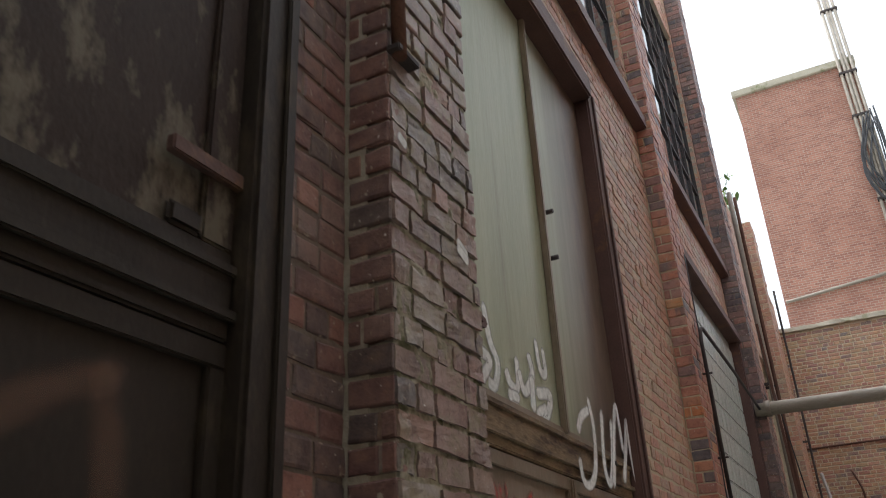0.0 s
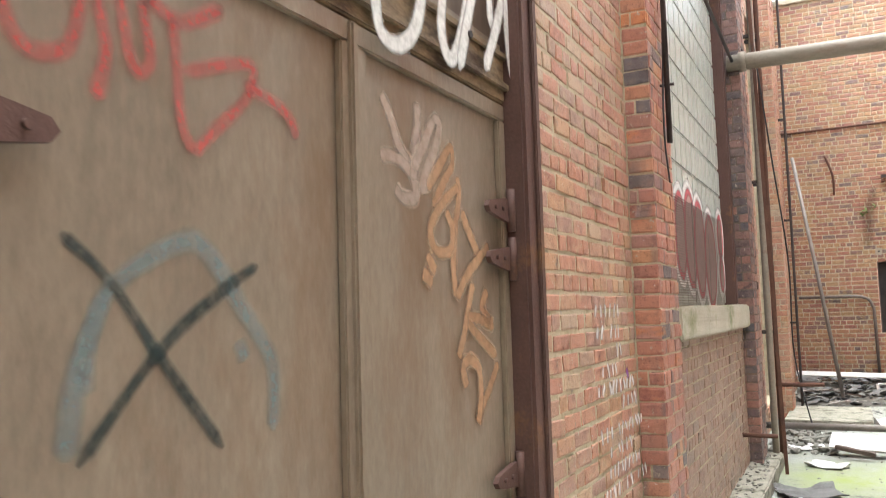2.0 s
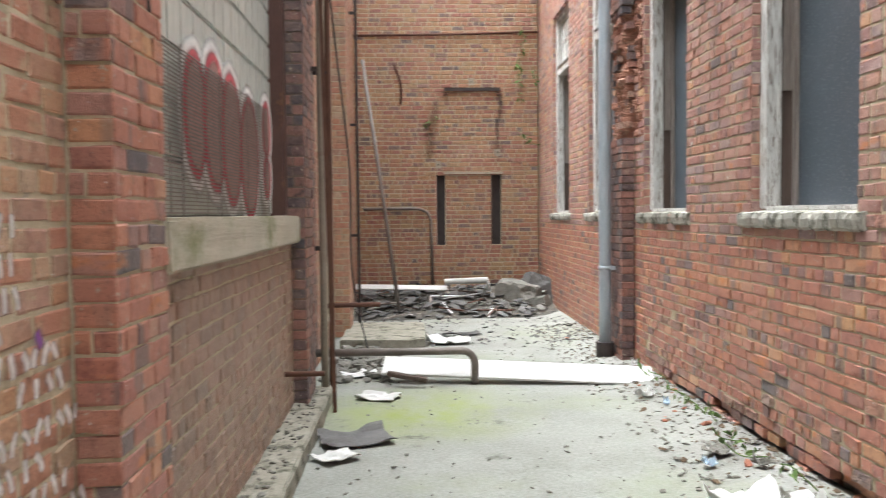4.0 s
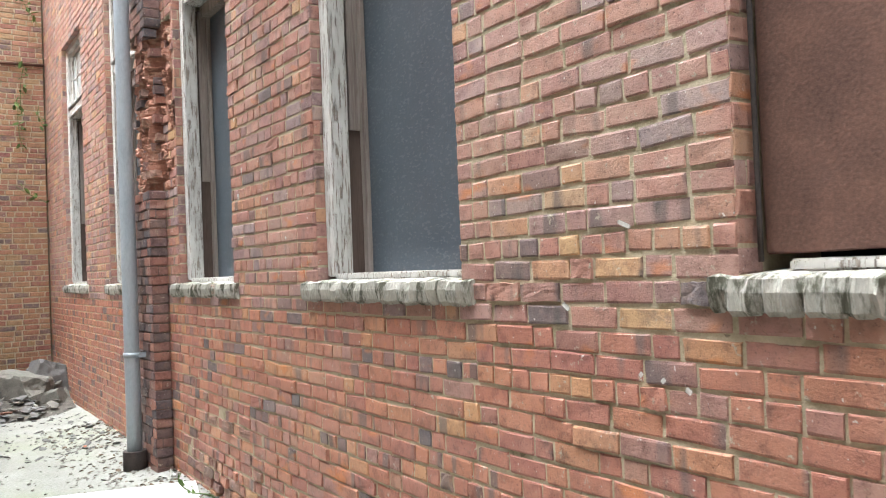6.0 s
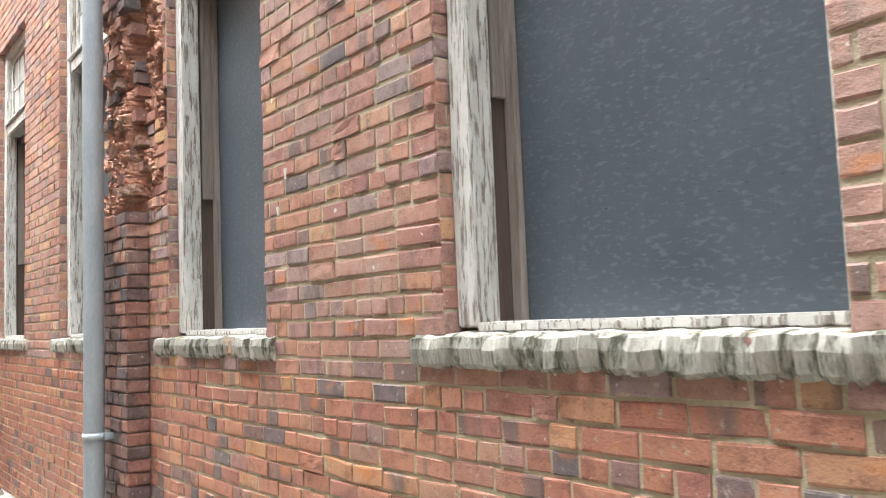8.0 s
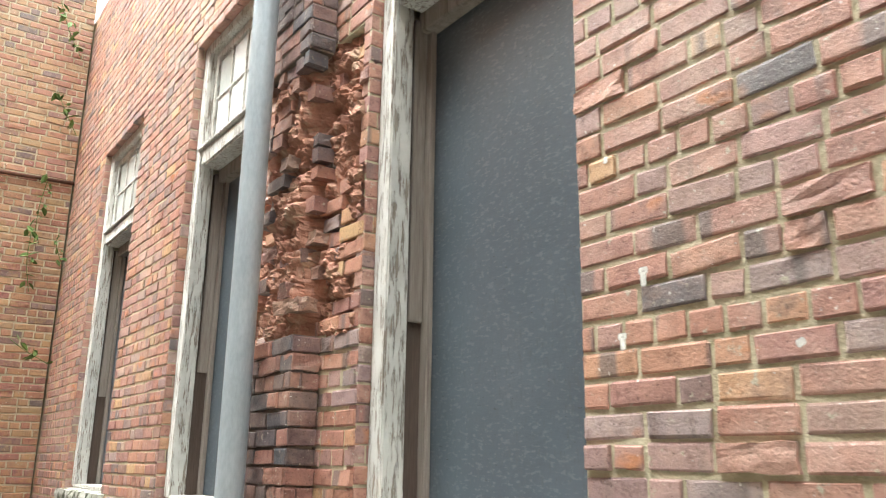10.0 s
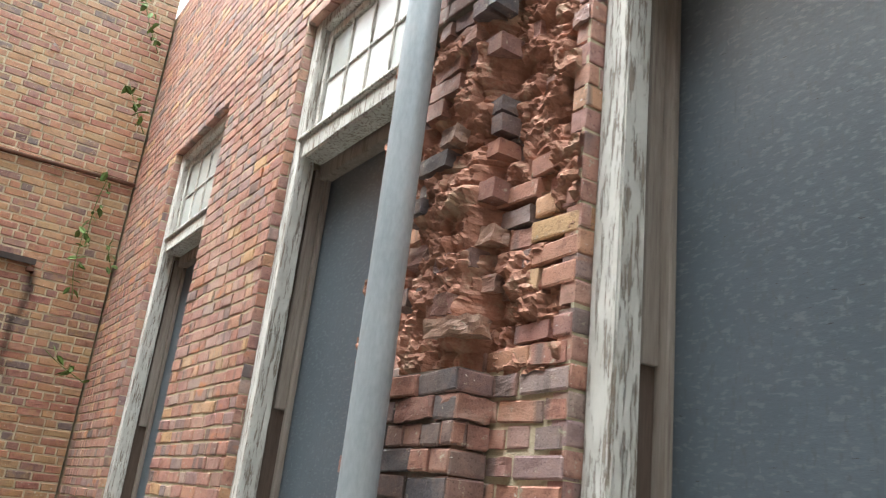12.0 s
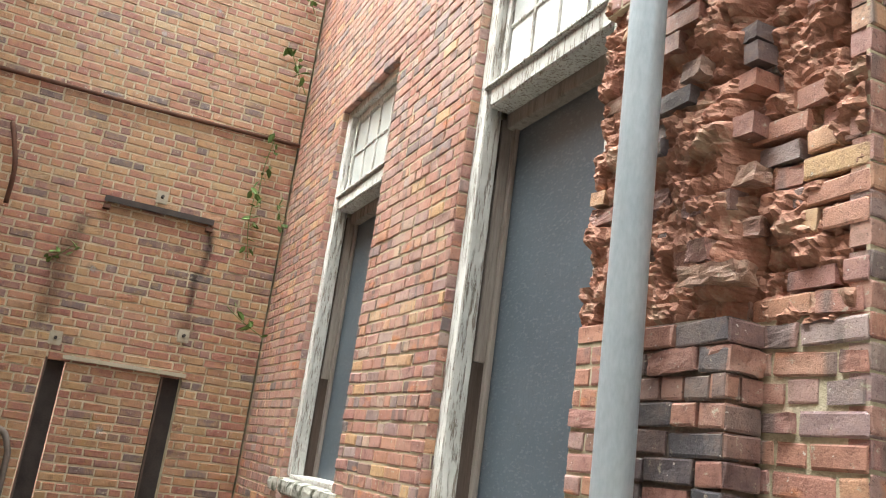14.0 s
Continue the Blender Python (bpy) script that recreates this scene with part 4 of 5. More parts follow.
# ---- doors of the left building ----
def steel_doors(name, label, y0, y1, split, paints, mark):
    """Tall steel double door in a rusty frame: two lower leaves with raised borders, a rail, two upper leaves."""
    d = empty(name, label, "door", "", "structure")
    x = -1.15
    up_paint, low_paint = paints
    # a marked door takes the steel colour that holds the recess shade
    steel, wood = (shaded_paint, shaded_paint) if mark else (rust_paint, rail_paint)
    boxed("frame_post", (-1.2, -1.09 if mark else -1.072, y1 - 0.13, y1, 0.0, 4.78), shaded_paint if mark else rust_frame, d, 0.012, "thick rust-brown steel post", 0.003, 8)
    boxed("frame_post_lip", (-1.089, -1.075, y1 - 0.05, y1 - 0.012, 0.0, 4.7) if mark else (-1.071, -1.058, y1 - 0.05, y1 - 0.012, 0.0, 4.7), shaded_paint if mark else rust_frame, d, 0.004)
    boxed("frame_head", (-1.2, -1.04, y0, y1 - 0.131, 4.62, 4.78), rust_frame, d, 0.012, "", 0.003, 4)
    a, b = y0 + 0.16, y1 - 0.131
    if mark:
        boxed("frame_post", (-1.2, -1.1, y0, y0 + 0.15, 0.0, 4.62), rust_frame, d, 0.006)
    boxed("rail", (-1.2, x + 0.012, a, b, 2.16, 2.33), wood, d, 0.006, "flaking timber-brown rail", 0.003, 8)
    boxed("rail_ledge", (x + 0.0125, x + 0.03, a, b, 2.2, 2.225), wood, d, 0.004)
    boxed("rail_ledge", (x + 0.0125, x + 0.024, a, b, 2.305, 2.33), wood, d, 0.004)
    for p, q in ((a, split - 0.006), (split + 0.006, b)):
        leaf = boxed("lower_leaf", (-1.2, x - 0.012, p, q, 0.02, 2.155), low_paint, d, 0.003)
        for dims in ((p, q, 2.1, 2.155), (p, p + 0.05, 0.02, 2.099), (q - 0.05, q, 0.02, 2.099)):
            boxed("border", (x - 0.0125, x + 0.008, *dims), steel, leaf, 0.004)
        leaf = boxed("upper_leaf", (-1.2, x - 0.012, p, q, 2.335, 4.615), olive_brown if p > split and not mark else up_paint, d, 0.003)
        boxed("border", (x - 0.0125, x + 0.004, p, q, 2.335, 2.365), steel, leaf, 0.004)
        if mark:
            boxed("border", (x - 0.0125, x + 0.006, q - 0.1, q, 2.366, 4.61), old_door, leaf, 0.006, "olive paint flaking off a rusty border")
            boxed("corner_plate", (x - 0.0125, x + 0.012, q - 0.2, q - 0.101, 2.366, 2.42), steel, leaf, 0.01)
    boxed("astragal", (x - 0.012, x + 0.022, split - 0.028, split + 0.0, 0.03, 2.15), steel, d, 0.006)
    boxed("astragal", (x - 0.012, x + 0.022, split - 0.022, split + 0.01, 2.34, 4.61), steel, d, 0.006)
    return d


def strap_hinge(parent, y, z, s):
    bm = bmesh.new()
    pts = [(0, 0.04), (0.09, 0.028), (0.15, 0.018), (0.165, 0.0), (0.15, -0.018), (0.09, -0.028), (0, -0.04)]
    lo = [bm.verts.new((-1.145, y + s * a, z + b)) for a, b in pts]
    hi = [bm.verts.new((-1.128, y + s * a, z + b)) for a, b in pts]
    for i in range(len(pts)):
        j = (i + 1) % len(pts)
        bm.faces.new((lo[i], lo[j], hi[j], hi[i]))
    bm.faces.new(lo)
    bm.faces.new(hi[::-1])
    bmesh.ops.recalc_face_normals(bm, faces=bm.faces)
    h = part("hinge", bm, rust_frame, parent, "rusty strap hinge")
    part("barrel", tube([(-1.125, y - s * 0.012, z - 0.07), (-1.125, y - s * 0.012, z + 0.07)], 0.015, 10), rust_frame, h)
    for a in (0.05, 0.11):
        part("bolt", tube([(-1.13, y + s * a, z), (-1.12, y + s * a, z)], 0.008, 8), rust_frame, h)


door_2 = steel_doors("door_2", "tall brown steel double door covered in sprayed graffiti", DOOR2[0], DOOR2[1], 3.375, (olive_paint, rust_paint), False)
for z in (0.95, 1.64, 1.8):
    strap_hinge(door_2, 4.275, z, -1)
strap_hinge(door_2, 2.41, 1.74, 1)
strap_hinge(door_2, 2.41, 2.6, 1)
for y, z in ((3.44, 3.2), (3.44, 3.45), (3.98, 2.3)):
    part("stud", tube([(-1.16, y, z), (-1.11, y, z)], 0.012, 8), black_iron, door_2)
cut = empty("cut_conduit", "rusty cut-off conduit with a clip on the rough pilaster", "pipe")
part("conduit", tube([(-0.975, 1.71, 3.16 + 0.4 * i) for i in range(9)], 0.024, 10), rust, cut)
boxed("clip", (-1.0, -0.955, 1.675, 1.8, 3.165, 3.19), black_iron, cut, 0.004)
door_1 = steel_doors("door_1", "rust-eaten steel double door with peeling paint, recess shade put into its colour", DOOR1[0], DOOR1[1], 0.1, (old_door, shaded_paint), True)
boxed("latch_plate", (-1.15, -1.125, 1.02, 1.24, 2.52, 2.56), rust_frame, door_1, 0.004)
for g_name, strokes, width, mat in (("red_tag", RED_S, 0.022, spray_red), ("blue_cross", BLUE_S, 0.03, spray_blue), ("dark_cross", DARK_S, 0.018, spray_dark), ("pink_tag", PINK_S, 0.034, spray_pink), ("tan_tag", ORANGE_S, 0.034, spray_orange), ("white_tag", WHITE_S, 0.04, spray_white), ("white_tag", WHITE2_S, 0.038, spray_white)):
    spray_paint(g_name, strokes, -1.117 if g_name == "white_tag" and strokes is WHITE2_S else -1.1585, width, mat, door_2, 0.5 if g_name == "white_tag" else 0.35)
spray_paint("tan_tag", [[(0.55, 1.75), (0.8, 1.95), (1.0, 2.05)], [(0.95, 2.05), (0.98, 1.8), (0.85, 1.6)]], -1.158, 0.05, spray_faint, door_1)

# ---- glass-block window with its sill ----
gbw = empty("window_6", "glass-block window with wire mesh and red bubble graffiti", "window", "", "structure")
boxed("joint_bed", (-1.2, -1.125, 6.2, 9.2, 1.475, 4.36), block_joint, gbw, 0)
bm = bmesh.new()
box(bm, -0.012, 0.012, -0.098, 0.098, -0.112, 0.112, 0.01)
block_mesh = bpy.data.meshes.new("glass_block")
bm.to_mesh(block_mesh)
bm.free()
block_mesh.materials.append(block_glass)
for i in range(15):
    for j in range(12):
        o = new("glass_block", block_mesh)
        o.parent = gbw
        o.location = (-1.123, 6.3 + i * 0.2, 1.595 + j * 0.232)
boxed("steel_lintel", (-1.2, -1.0, 6.2, 9.31, 4.36, 4.47), rust_frame, gbw, 0.01, "", 0.003, 6)
boxed("side_post", (-1.2, -1.02, 9.2, 9.31, 1.475, 4.36), rust_frame, gbw, 0.01, "rusty steel side post", 0.003, 6)
boxed("concrete_sill", (-1.2, -0.937, 6.17, 9.31, 1.283, 1.475), conc_sill, gbw, 0.012, "stained mossy concrete sill", 0.004, 10)
bm = bmesh.new()
for i in range(42):
    z = 1.49 + i * 0.0165
    box(bm, -1.0875, -1.0845, 6.22, 8.95, z, z + 0.0055)
for i in range(5):
    box(bm, -1.0915, -1.088, 6.22 + i * 0.68, 6.228 + i * 0.68, 1.48, 2.19)
tagged(part("wire_mesh", bm, dull_steel, gbw, "fine rusted wire mesh over the lower panes"), kind="stuff")


def bubble(name, cy, cz, ry, rz, x, mat):
    """A soft-edged painted oval."""
    bm = bmesh.new()
    cover = bm.verts.layers.float.new("cover")
    rings = []
    for k, c in ((0.03, 1), (0.9, 1), (1.0, 0)):
        ring = []
        for i in range(36):
            a = 2 * math.pi * i / 36
            w = 1 + 0.05 * noise.noise(Vector((math.cos(a) * 2, math.sin(a) * 2, cy)))
            v = bm.verts.new((x, cy + ry * k * w * math.cos(a), cz + rz * k * w * math.sin(a)))
            v[cover] = c
            ring.append(v)
        rings.append(ring)
    bm.faces.new(rings[0])
    for p, q in zip(rings, rings[1:]):
        for i in range(36):
            bm.faces.new((p[i], p[(i + 1) % 36], q[(i + 1) % 36], q[i]))
    part(name, bm, mat, gbw)


BUBBLES = [(7.14, 1.93, 0.22, 0.31), (7.5, 1.93, 0.25, 0.37), (7.87, 1.88, 0.26, 0.38), (8.34, 1.82, 0.3, 0.38), (8.9, 2.04, 0.17, 0.2), (8.9, 1.73, 0.15, 0.16)]
for k, (cy, cz, ry, rz) in enumerate(BUBBLES):
    bubble("bubble_outline", cy, cz, ry + 0.075, rz + 0.055, -1.0938 + k * 0.0001, spray_white)
for k, (cy, cz, ry, rz) in enumerate(BUBBLES):
    bubble("bubble_ring", cy, cz, ry, rz, -1.0925 + k * 0.0006, spray_crimson)
    bubble("bubble_fill", cy + 0.01, cz, ry - 0.055, rz - 0.05, -1.0922 + k * 0.0006, spray_fill)
gutter = empty("bent_conduit", "thin bent iron conduit round the glass-block window", "pipe")
part("conduit", tube([(-0.915, 5.98, 2.3), (-0.915, 5.98, 3.4)] + curve([(-0.915, 5.98, 3.45), (-0.91, 6.0, 3.54), (-0.91, 6.1, 3.58)], 5) + [(-0.92, 7.5, 3.59), (-0.95, 9.25, 3.6)], 0.014, 8), black_iron, gutter)
for z in (3.1, 3.7):
    part("bracket", tube([(-0.96, 5.98, z - 0.5), (-0.88, 5.98, z - 0.5)], 0.008, 6), black_iron, gutter)


# ---- upper storey of the left building ----
def upper_window(name, y0, y1):
    w = empty(name, "tall many-paned steel window reflecting the sky", "window", "", "structure")
    boxed("beam", (-1.3, -0.985, y0 - 0.12, y1 + 0.12, 5.17, 5.29), rust_frame, w, 0.01, "dark beam under the window")
    nx, nz = 6, 7
    dy, dz = (y1 - y0) / nx, 3.3 / nz
    for i in range(nx + 1):
        boxed("mullion", (-1.17, -1.12, y0 + i * dy - 0.02 + (0.02 if i == 0 else 0), y0 + i * dy + 0.02 - (0.02 if i == nx else 0), 5.3, 8.6), black_iron, w, 0)
    for j in range(nz + 1):
        boxed("glazing_bar", (-1.165, -1.125, y0, y1, 5.3 + j * dz - 0.015, 5.3 + j * dz + 0.015), black_iron, w, 0)
    for i in range(nx):
        for j in range(nz):
            o = boxed("pane", (-1.148, -1.142, y0 + i * dy + 0.022, y0 + (i + 1) * dy - 0.022, 5.3 + j * dz + 0.018, 5.3 + (j + 1) * dz - 0.018), sky_pane_m, w, 0)
            o.rotation_euler = (0, 0, 0)
    return w


for i, (a, b, c, d) in enumerate(UP):
    upper_window("window_%d" % (i + 7), a, b)

# ---- tower beyond the back wall ----
tower = empty("brick_tower", "tall pale-lit red brick tower behind the alley", "building", "", "structure")
boxed("wall", (-1.25, 2.35, 25.0, 29.0, 0, 17.4), tower_brick_m, tower, 0)
boxed("coping", (-1.35, 2.45, 24.9, 29.1, 17.4, 17.65), conc_sill, tower, 0.02)
part("ledge_pipe", tube([(-1.2, 24.92, 10.0), (2.3, 24.92, 10.35)], 0.05, 8), pipe_pale, tower)
for k, x in enumerate((1.96, 2.1, 2.2, 2.34)):
    part("conduit", tube([(x, 24.86, 6.0), (x + 0.02, 24.86, 12.0), (x - 0.02, 24.86, 22.5)], 0.05, 8), pipe_pale, tower)
for z in (12.5, 15.4, 17.0, 19.5):
    boxed("bracket", (1.9, 2.42, 24.8, 24.95, z, z + 0.08), black_iron, tower, 0)
rc = random.Random(4)
for k in range(9):
    x, z = 2.2 + rc.uniform(-0.1, 0.25), 12.4 + rc.uniform(0, 0.6)
    part("cable_loop", tube(curve([(x, 24.8, z + 2.6), (x - 0.25 - rc.uniform(0, 0.3), 24.75, z + 1.0), (x, 24.75, z), (x + 0.12, 24.75, z + 1.4), (x + 0.1, 24.8, z + 2.7)], 6), 0.025, 6), cable_m, tower)

# ---- pipes, bars and wires across the alley ----
big = empty("overhead_pipe", "thick weathered pale pipe crossing the alley between walls", "pipe")
part("pipe", tube([(-1.0 + 0.3 * i, 9.28, 3.6 - 0.004 * i) for i in range(11)], 0.072, 20), pipe_pale, big)
part("collar", tube([(-0.9, 9.28, 3.6), (-0.84, 9.28, 3.6)], 0.088, 20), pipe_pale, big)
bar = empty("bent_bar", "low bent brown pipe rail across the slab", "rail")
part("pipe", tube([(-1.0, 10.49, 0.29), (0.28, 10.49, 0.29)] + [(0.28 + 0.11 * math.sin(a), 10.49, 0.18 + 0.11 * math.cos(a)) for a in (0.4, 0.8, 1.2, 1.57)] + [(0.39, 10.49, 0.0)], 0.033, 14), dull_steel, bar)
stub = empty("stub_pipe", "short rusty pipe stub sticking out of the wall", "pipe")
part("pipe", tube([(-1.02, 8.9, 0.42), (-0.74, 8.95, 0.41)], 0.018, 10), rust, stub)
stub2 = empty("stub_pipe", "short rusty pipe stub sticking out of the wall", "pipe")
part("pipe", tube([(-0.95, 11.2, 0.62), (-0.45, 11.25, 0.62)], 0.022, 10), rust, stub2)
post = empty("rusty_post", "leaning rusty angle-iron post by the dark pilaster", "post")
bm = bmesh.new()
box(bm, -0.014, 0.014, -0.003, 0.003, 0, 4.6)
box(bm, 0.011, 0.017, 0.004, 0.028, 0, 4.6)
p = part("angle_iron", bm, rust, post)
p.matrix_basis = pose(-0.73, 9.52, 0.0, 0.6, -1.3, 20)
for k, (x, y, r, m, lab) in enumerate(((-0.84, 9.9, 0.03, pipe_pale, "thin pale vertical pipe on the west wall"), (-0.8, 10.08, 0.022, rust, "thin rusty vertical pipe on the west wall"), (-0.82, 13.9, 0.018, black_iron, "thin dark vertical pipe beside the far pilaster"))):
    o = empty("vertical_pipe", lab, "pipe")
    part("pipe", tube([(x, y, 0.02 + 0.5 * i) for i in range(14)], r, 10), m, o)
    for z in (1.2, 2.6, 4.0):
        boxed("clip", (x - 0.12, x, y - 0.02, y + 0.02, z, z + 0.03), black_iron, o, 0.003)
lean = empty("leaning_pole", "pale weathered pole leaning on the back corner", "pole")
part("pole", tube([(-0.86, 15.9, 3.8), (-0.6, 15.6, 2.0), (-0.33, 15.2, 0.03)], 0.03, 10), dull_steel, lean)
wire = empty("hanging_wire", "thin black wire looping down the west wall", "wire")
part("wire", tube(curve([(-0.82, 9.85, 3.9), (-0.75, 10.2, 2.9), (-0.7, 10.9, 1.9), (-0.74, 11.6, 0.9), (-0.6, 11.8, 0.05)], 8), 0.008, 6), cable_m, wire)
wire2 = empty("hanging_wire", "thin black wire hanging on the red pilaster", "wire")
part("wire", tube(curve([(-0.94, 6.1, 4.2), (-0.93, 6.05, 3.2), (-0.935, 5.95, 2.4), (-0.93, 6.0, 2.1)], 8), 0.005, 6), cable_m, wire2)

# ---- fittings on the back wall ----
bc = empty("wall_conduit", "thin rusty conduit running across the back wall", "pipe")
part("conduit", tube([(-2.9, BY - 0.03, 4.42), (0.6, BY - 0.03, 4.46), (2.0, BY - 0.03, 4.5)], 0.02, 8), rust, bc)
lin = empty("angle_lintel", "rusty angle-iron lintel over the bricked-up opening", "lintel")
boxed("angle", (0.42, 1.36, BY - 0.05, BY + 0.02, 3.545, 3.575), black_iron, lin, 0.003)
boxed("flange", (0.42, 1.36, BY - 0.058, BY - 0.051, 3.52, 3.575), black_iron, lin, 0.002)
for x in (0.42, 1.3):
    boxed("lug", (x, x + 0.06, BY - 0.065, BY + 0.01, 3.46, 3.5), rust, lin, 0.003)
led = empty("lower_lintel", "flat rusty bar over two dark slots", "lintel")
boxed("bar", (0.4, 1.4, BY - 0.04, BY + 0.01, 2.14, 2.175), conc_sill, led, 0.003)
for i, (a, b, c, d) in enumerate(SLOTS):
    s = empty("slot_column", "dark rusted steel channel set in a wall slot", "column")
    boxed("web", (a + 0.004, b - 0.004, BY + 0.09, BY + 0.1, c, d - 0.004), black_iron, s, 0)
    boxed("flange", (a + 0.004, a + 0.02, BY + 0.0, BY + 0.089, c, d - 0.004), dark_wood, s, 0)
for i, (x, z) in enumerate(((1.31, 2.5), (0.31, 2.3), (0.88, 3.68))):
    a = empty("wall_anchor", "small iron anchor plate with a bolt in the bricks", "anchor")
    boxed("plate", (x - 0.05, x + 0.05, BY - 0.012, BY + 0.005, z - 0.06, z + 0.06), conc_sill, a, 0.006)
    part("bolt", tube([(x, BY - 0.06, z), (x, BY, z)], 0.014, 8), black_iron, a)
hook = empty("wall_bracket", "pale bent metal bracket on the back wall", "bracket")
part("arm", tube(curve([(-0.38, BY, 3.9), (-0.4, BY - 0.16, 3.95), (-0.3, BY - 0.2, 3.6), (-0.3, BY - 0.1, 3.3)], 6), 0.02, 8), rust, hook)
cond = empty("bent_conduit", "bent grey conduit from the west corner into the floor", "pipe")
part("conduit", tube([(-0.95, BY - 0.06, 1.57), (-0.1, BY - 0.06, 1.57)] + curve([(0.0, BY - 0.06, 1.56), (0.12, BY - 0.06, 1.5), (0.18, BY - 0.06, 1.36)], 4) + [(0.2, BY - 0.06, 0.1)], 0.025, 10), dull_steel, cond)
cop = empty("wall_coping", "ragged dark coping along the top of the back wall", "coping", "", "structure")
boxed("coping", (-3.0, 2.0, BY - 0.05, BY + 0.45, 6.752, 6.85), conc_sill, cop, 0.01, "", 0.02, 30)

# ---- kerb, slabs and scrap on the floor ----
kb = empty("kerb", "broken mossy concrete kerb under the glass-block window", "kerb", "", "structure")
boxed("kerb_stone", (-1.02, -0.78, 5.2, 9.95, -0.05, 0.125), kerb_m, kb, 0.012, "", 0.012, 30)
sl = empty("concrete_step", "low broken concrete step across the alley", "step")
boxed("step", (-0.95, 0.0, 12.4, 13.9, 0.0, 0.1), kerb_m, sl, 0.01, "", 0.01, 14)
blk = empty("concrete_block", "dark concrete block under the back wall", "block")
boxed("block", (0.35, 1.28, 16.2, 16.75, 0.0, 0.24), kerb_m, blk, 0.01, "", 0.012, 8)
pl = empty("white_board", "long white painted board lying across the slab", "board")
p = boxed("board", (-1.18, 1.18, -0.13, 0.13, -0.012, 0.012), white_board, pl, 0.004)
p.matrix_basis = pose(0.76, 10.55, 0.095, 25, 2.0, -7)
pl2 = empty("white_board", "short white board on the rubble by the back wall", "board")
p = boxed("board", (-0.7, 0.7, -0.06, 0.06, -0.012, 0.012), white_board, pl2, 0.004)
p.matrix_basis = pose(-0.3, 15.9, 0.36, 30, 2, 4)
pl3 = empty("white_pipe", "broken white plastic gutter on the rubble", "gutter")
part("gutter", tube([(0.35, 15.9, 0.44), (1.0, 15.95, 0.46), (1.02, 15.9, 0.3)], 0.045, 10), white_board, pl3)
strut = empty("prop_stick", "dark burnt timber lying on the board", "timber")
p = boxed("timber", (-0.17, 0.17, -0.03, 0.03, -0.02, 0.02), dark_wood, strut, 0.006, "", 0.01, 3)
p.matrix_basis = pose(-0.2, 10.4, 0.09, 6, 8, -12)


rs = random.Random(9)
for k in range(16):
    x, y = rs.uniform(-0.8, 1.2), rs.uniform(14.9, 16.9)
    st = empty("broken_lath", "broken weathered lath lying on the rubble", "lath", "laths on the rubble")
    ln = rs.uniform(0.25, 0.8)
    p = boxed("lath", (-ln / 2, ln / 2, -0.02, 0.02, -0.008, 0.008), (grey_wood, dark_wood, white_board, rust)[k % 4], st, 0.002)
    p.matrix_basis = pose(x, y, 0.04 + max(0, min(0.27, (y - 14.9) * 0.21)), rs.uniform(-12, 12), rs.uniform(-10, 10), rs.uniform(0, 180))


pale_blue = plain("pale_blue_plastic", (0.3, 0.42, 0.55), (0.5, 0.62, 0.72), 14, 0.4)


def scrap(x, y, w, d, turn, mat, label, seed, lift=0.02):
    """A curled, ragged sheet."""
    bm = bmesh.new()
    bmesh.ops.create_grid(bm, x_segments=14, y_segments=10, size=0.5)
    for v in bm.verts:
        a = math.atan2(v.co.y, v.co.x)
        k = 1 + 0.25 * noise.noise(Vector((math.cos(a) * 1.5, math.sin(a) * 1.5, seed)))
        q = Vector((v.co.x * k, v.co.y * k, 0))
        v.co = Vector((q.x * w, q.y * d, 0.008 + lift * 2.5 * max(0, noise.noise(Vector((q.x * 3, q.y * 3, seed)))) + lift * abs(q.x)))
    bmesh.ops.solidify(bm, geom=bm.faces[:], thickness=0.006)
    o = tagged(part("sheet_scrap", bm, mat), label, "scrap")
    o.matrix_basis = pose(x, y, 0.012 + max(0, x - 1.5) * 0.09, 0, 0, turn)


scrap(-0.52, 8.75, 0.46, 0.36, 20, slate, "torn grey roofing scrap lying on the slab", 1.0, 0.028)
scrap(-0.43, 9.95, 0.32, 0.22, -15, white_board, "pale broken sheet lying on the slab", 2.0)
scrap(-0.62, 8.35, 0.25, 0.2, 40, white_board, "small white paper scrap on the slab", 3.0)
scrap(-0.65, 10.9, 0.3, 0.25, 10, white_board, "small pale scrap by the rusty post", 4.0)
scrap(0.25, 12.7, 0.5, 0.3, 0, white_board, "crumpled white plastic on the slab", 5.0, 0.06)
scrap(0.4, 13.3, 0.55, 0.12, 5, slate, "thin dark strip on the slab", 6.0)
scrap(1.55, 7.35, 0.42, 0.34, 30, white_board, "crumpled white plastic by the wall foot", 7.0, 0.06)
scrap(-0.3, 15.2, 0.35, 0.25, 0, white_board, "white paper scrap by the rubble", 8.0, 0.04)


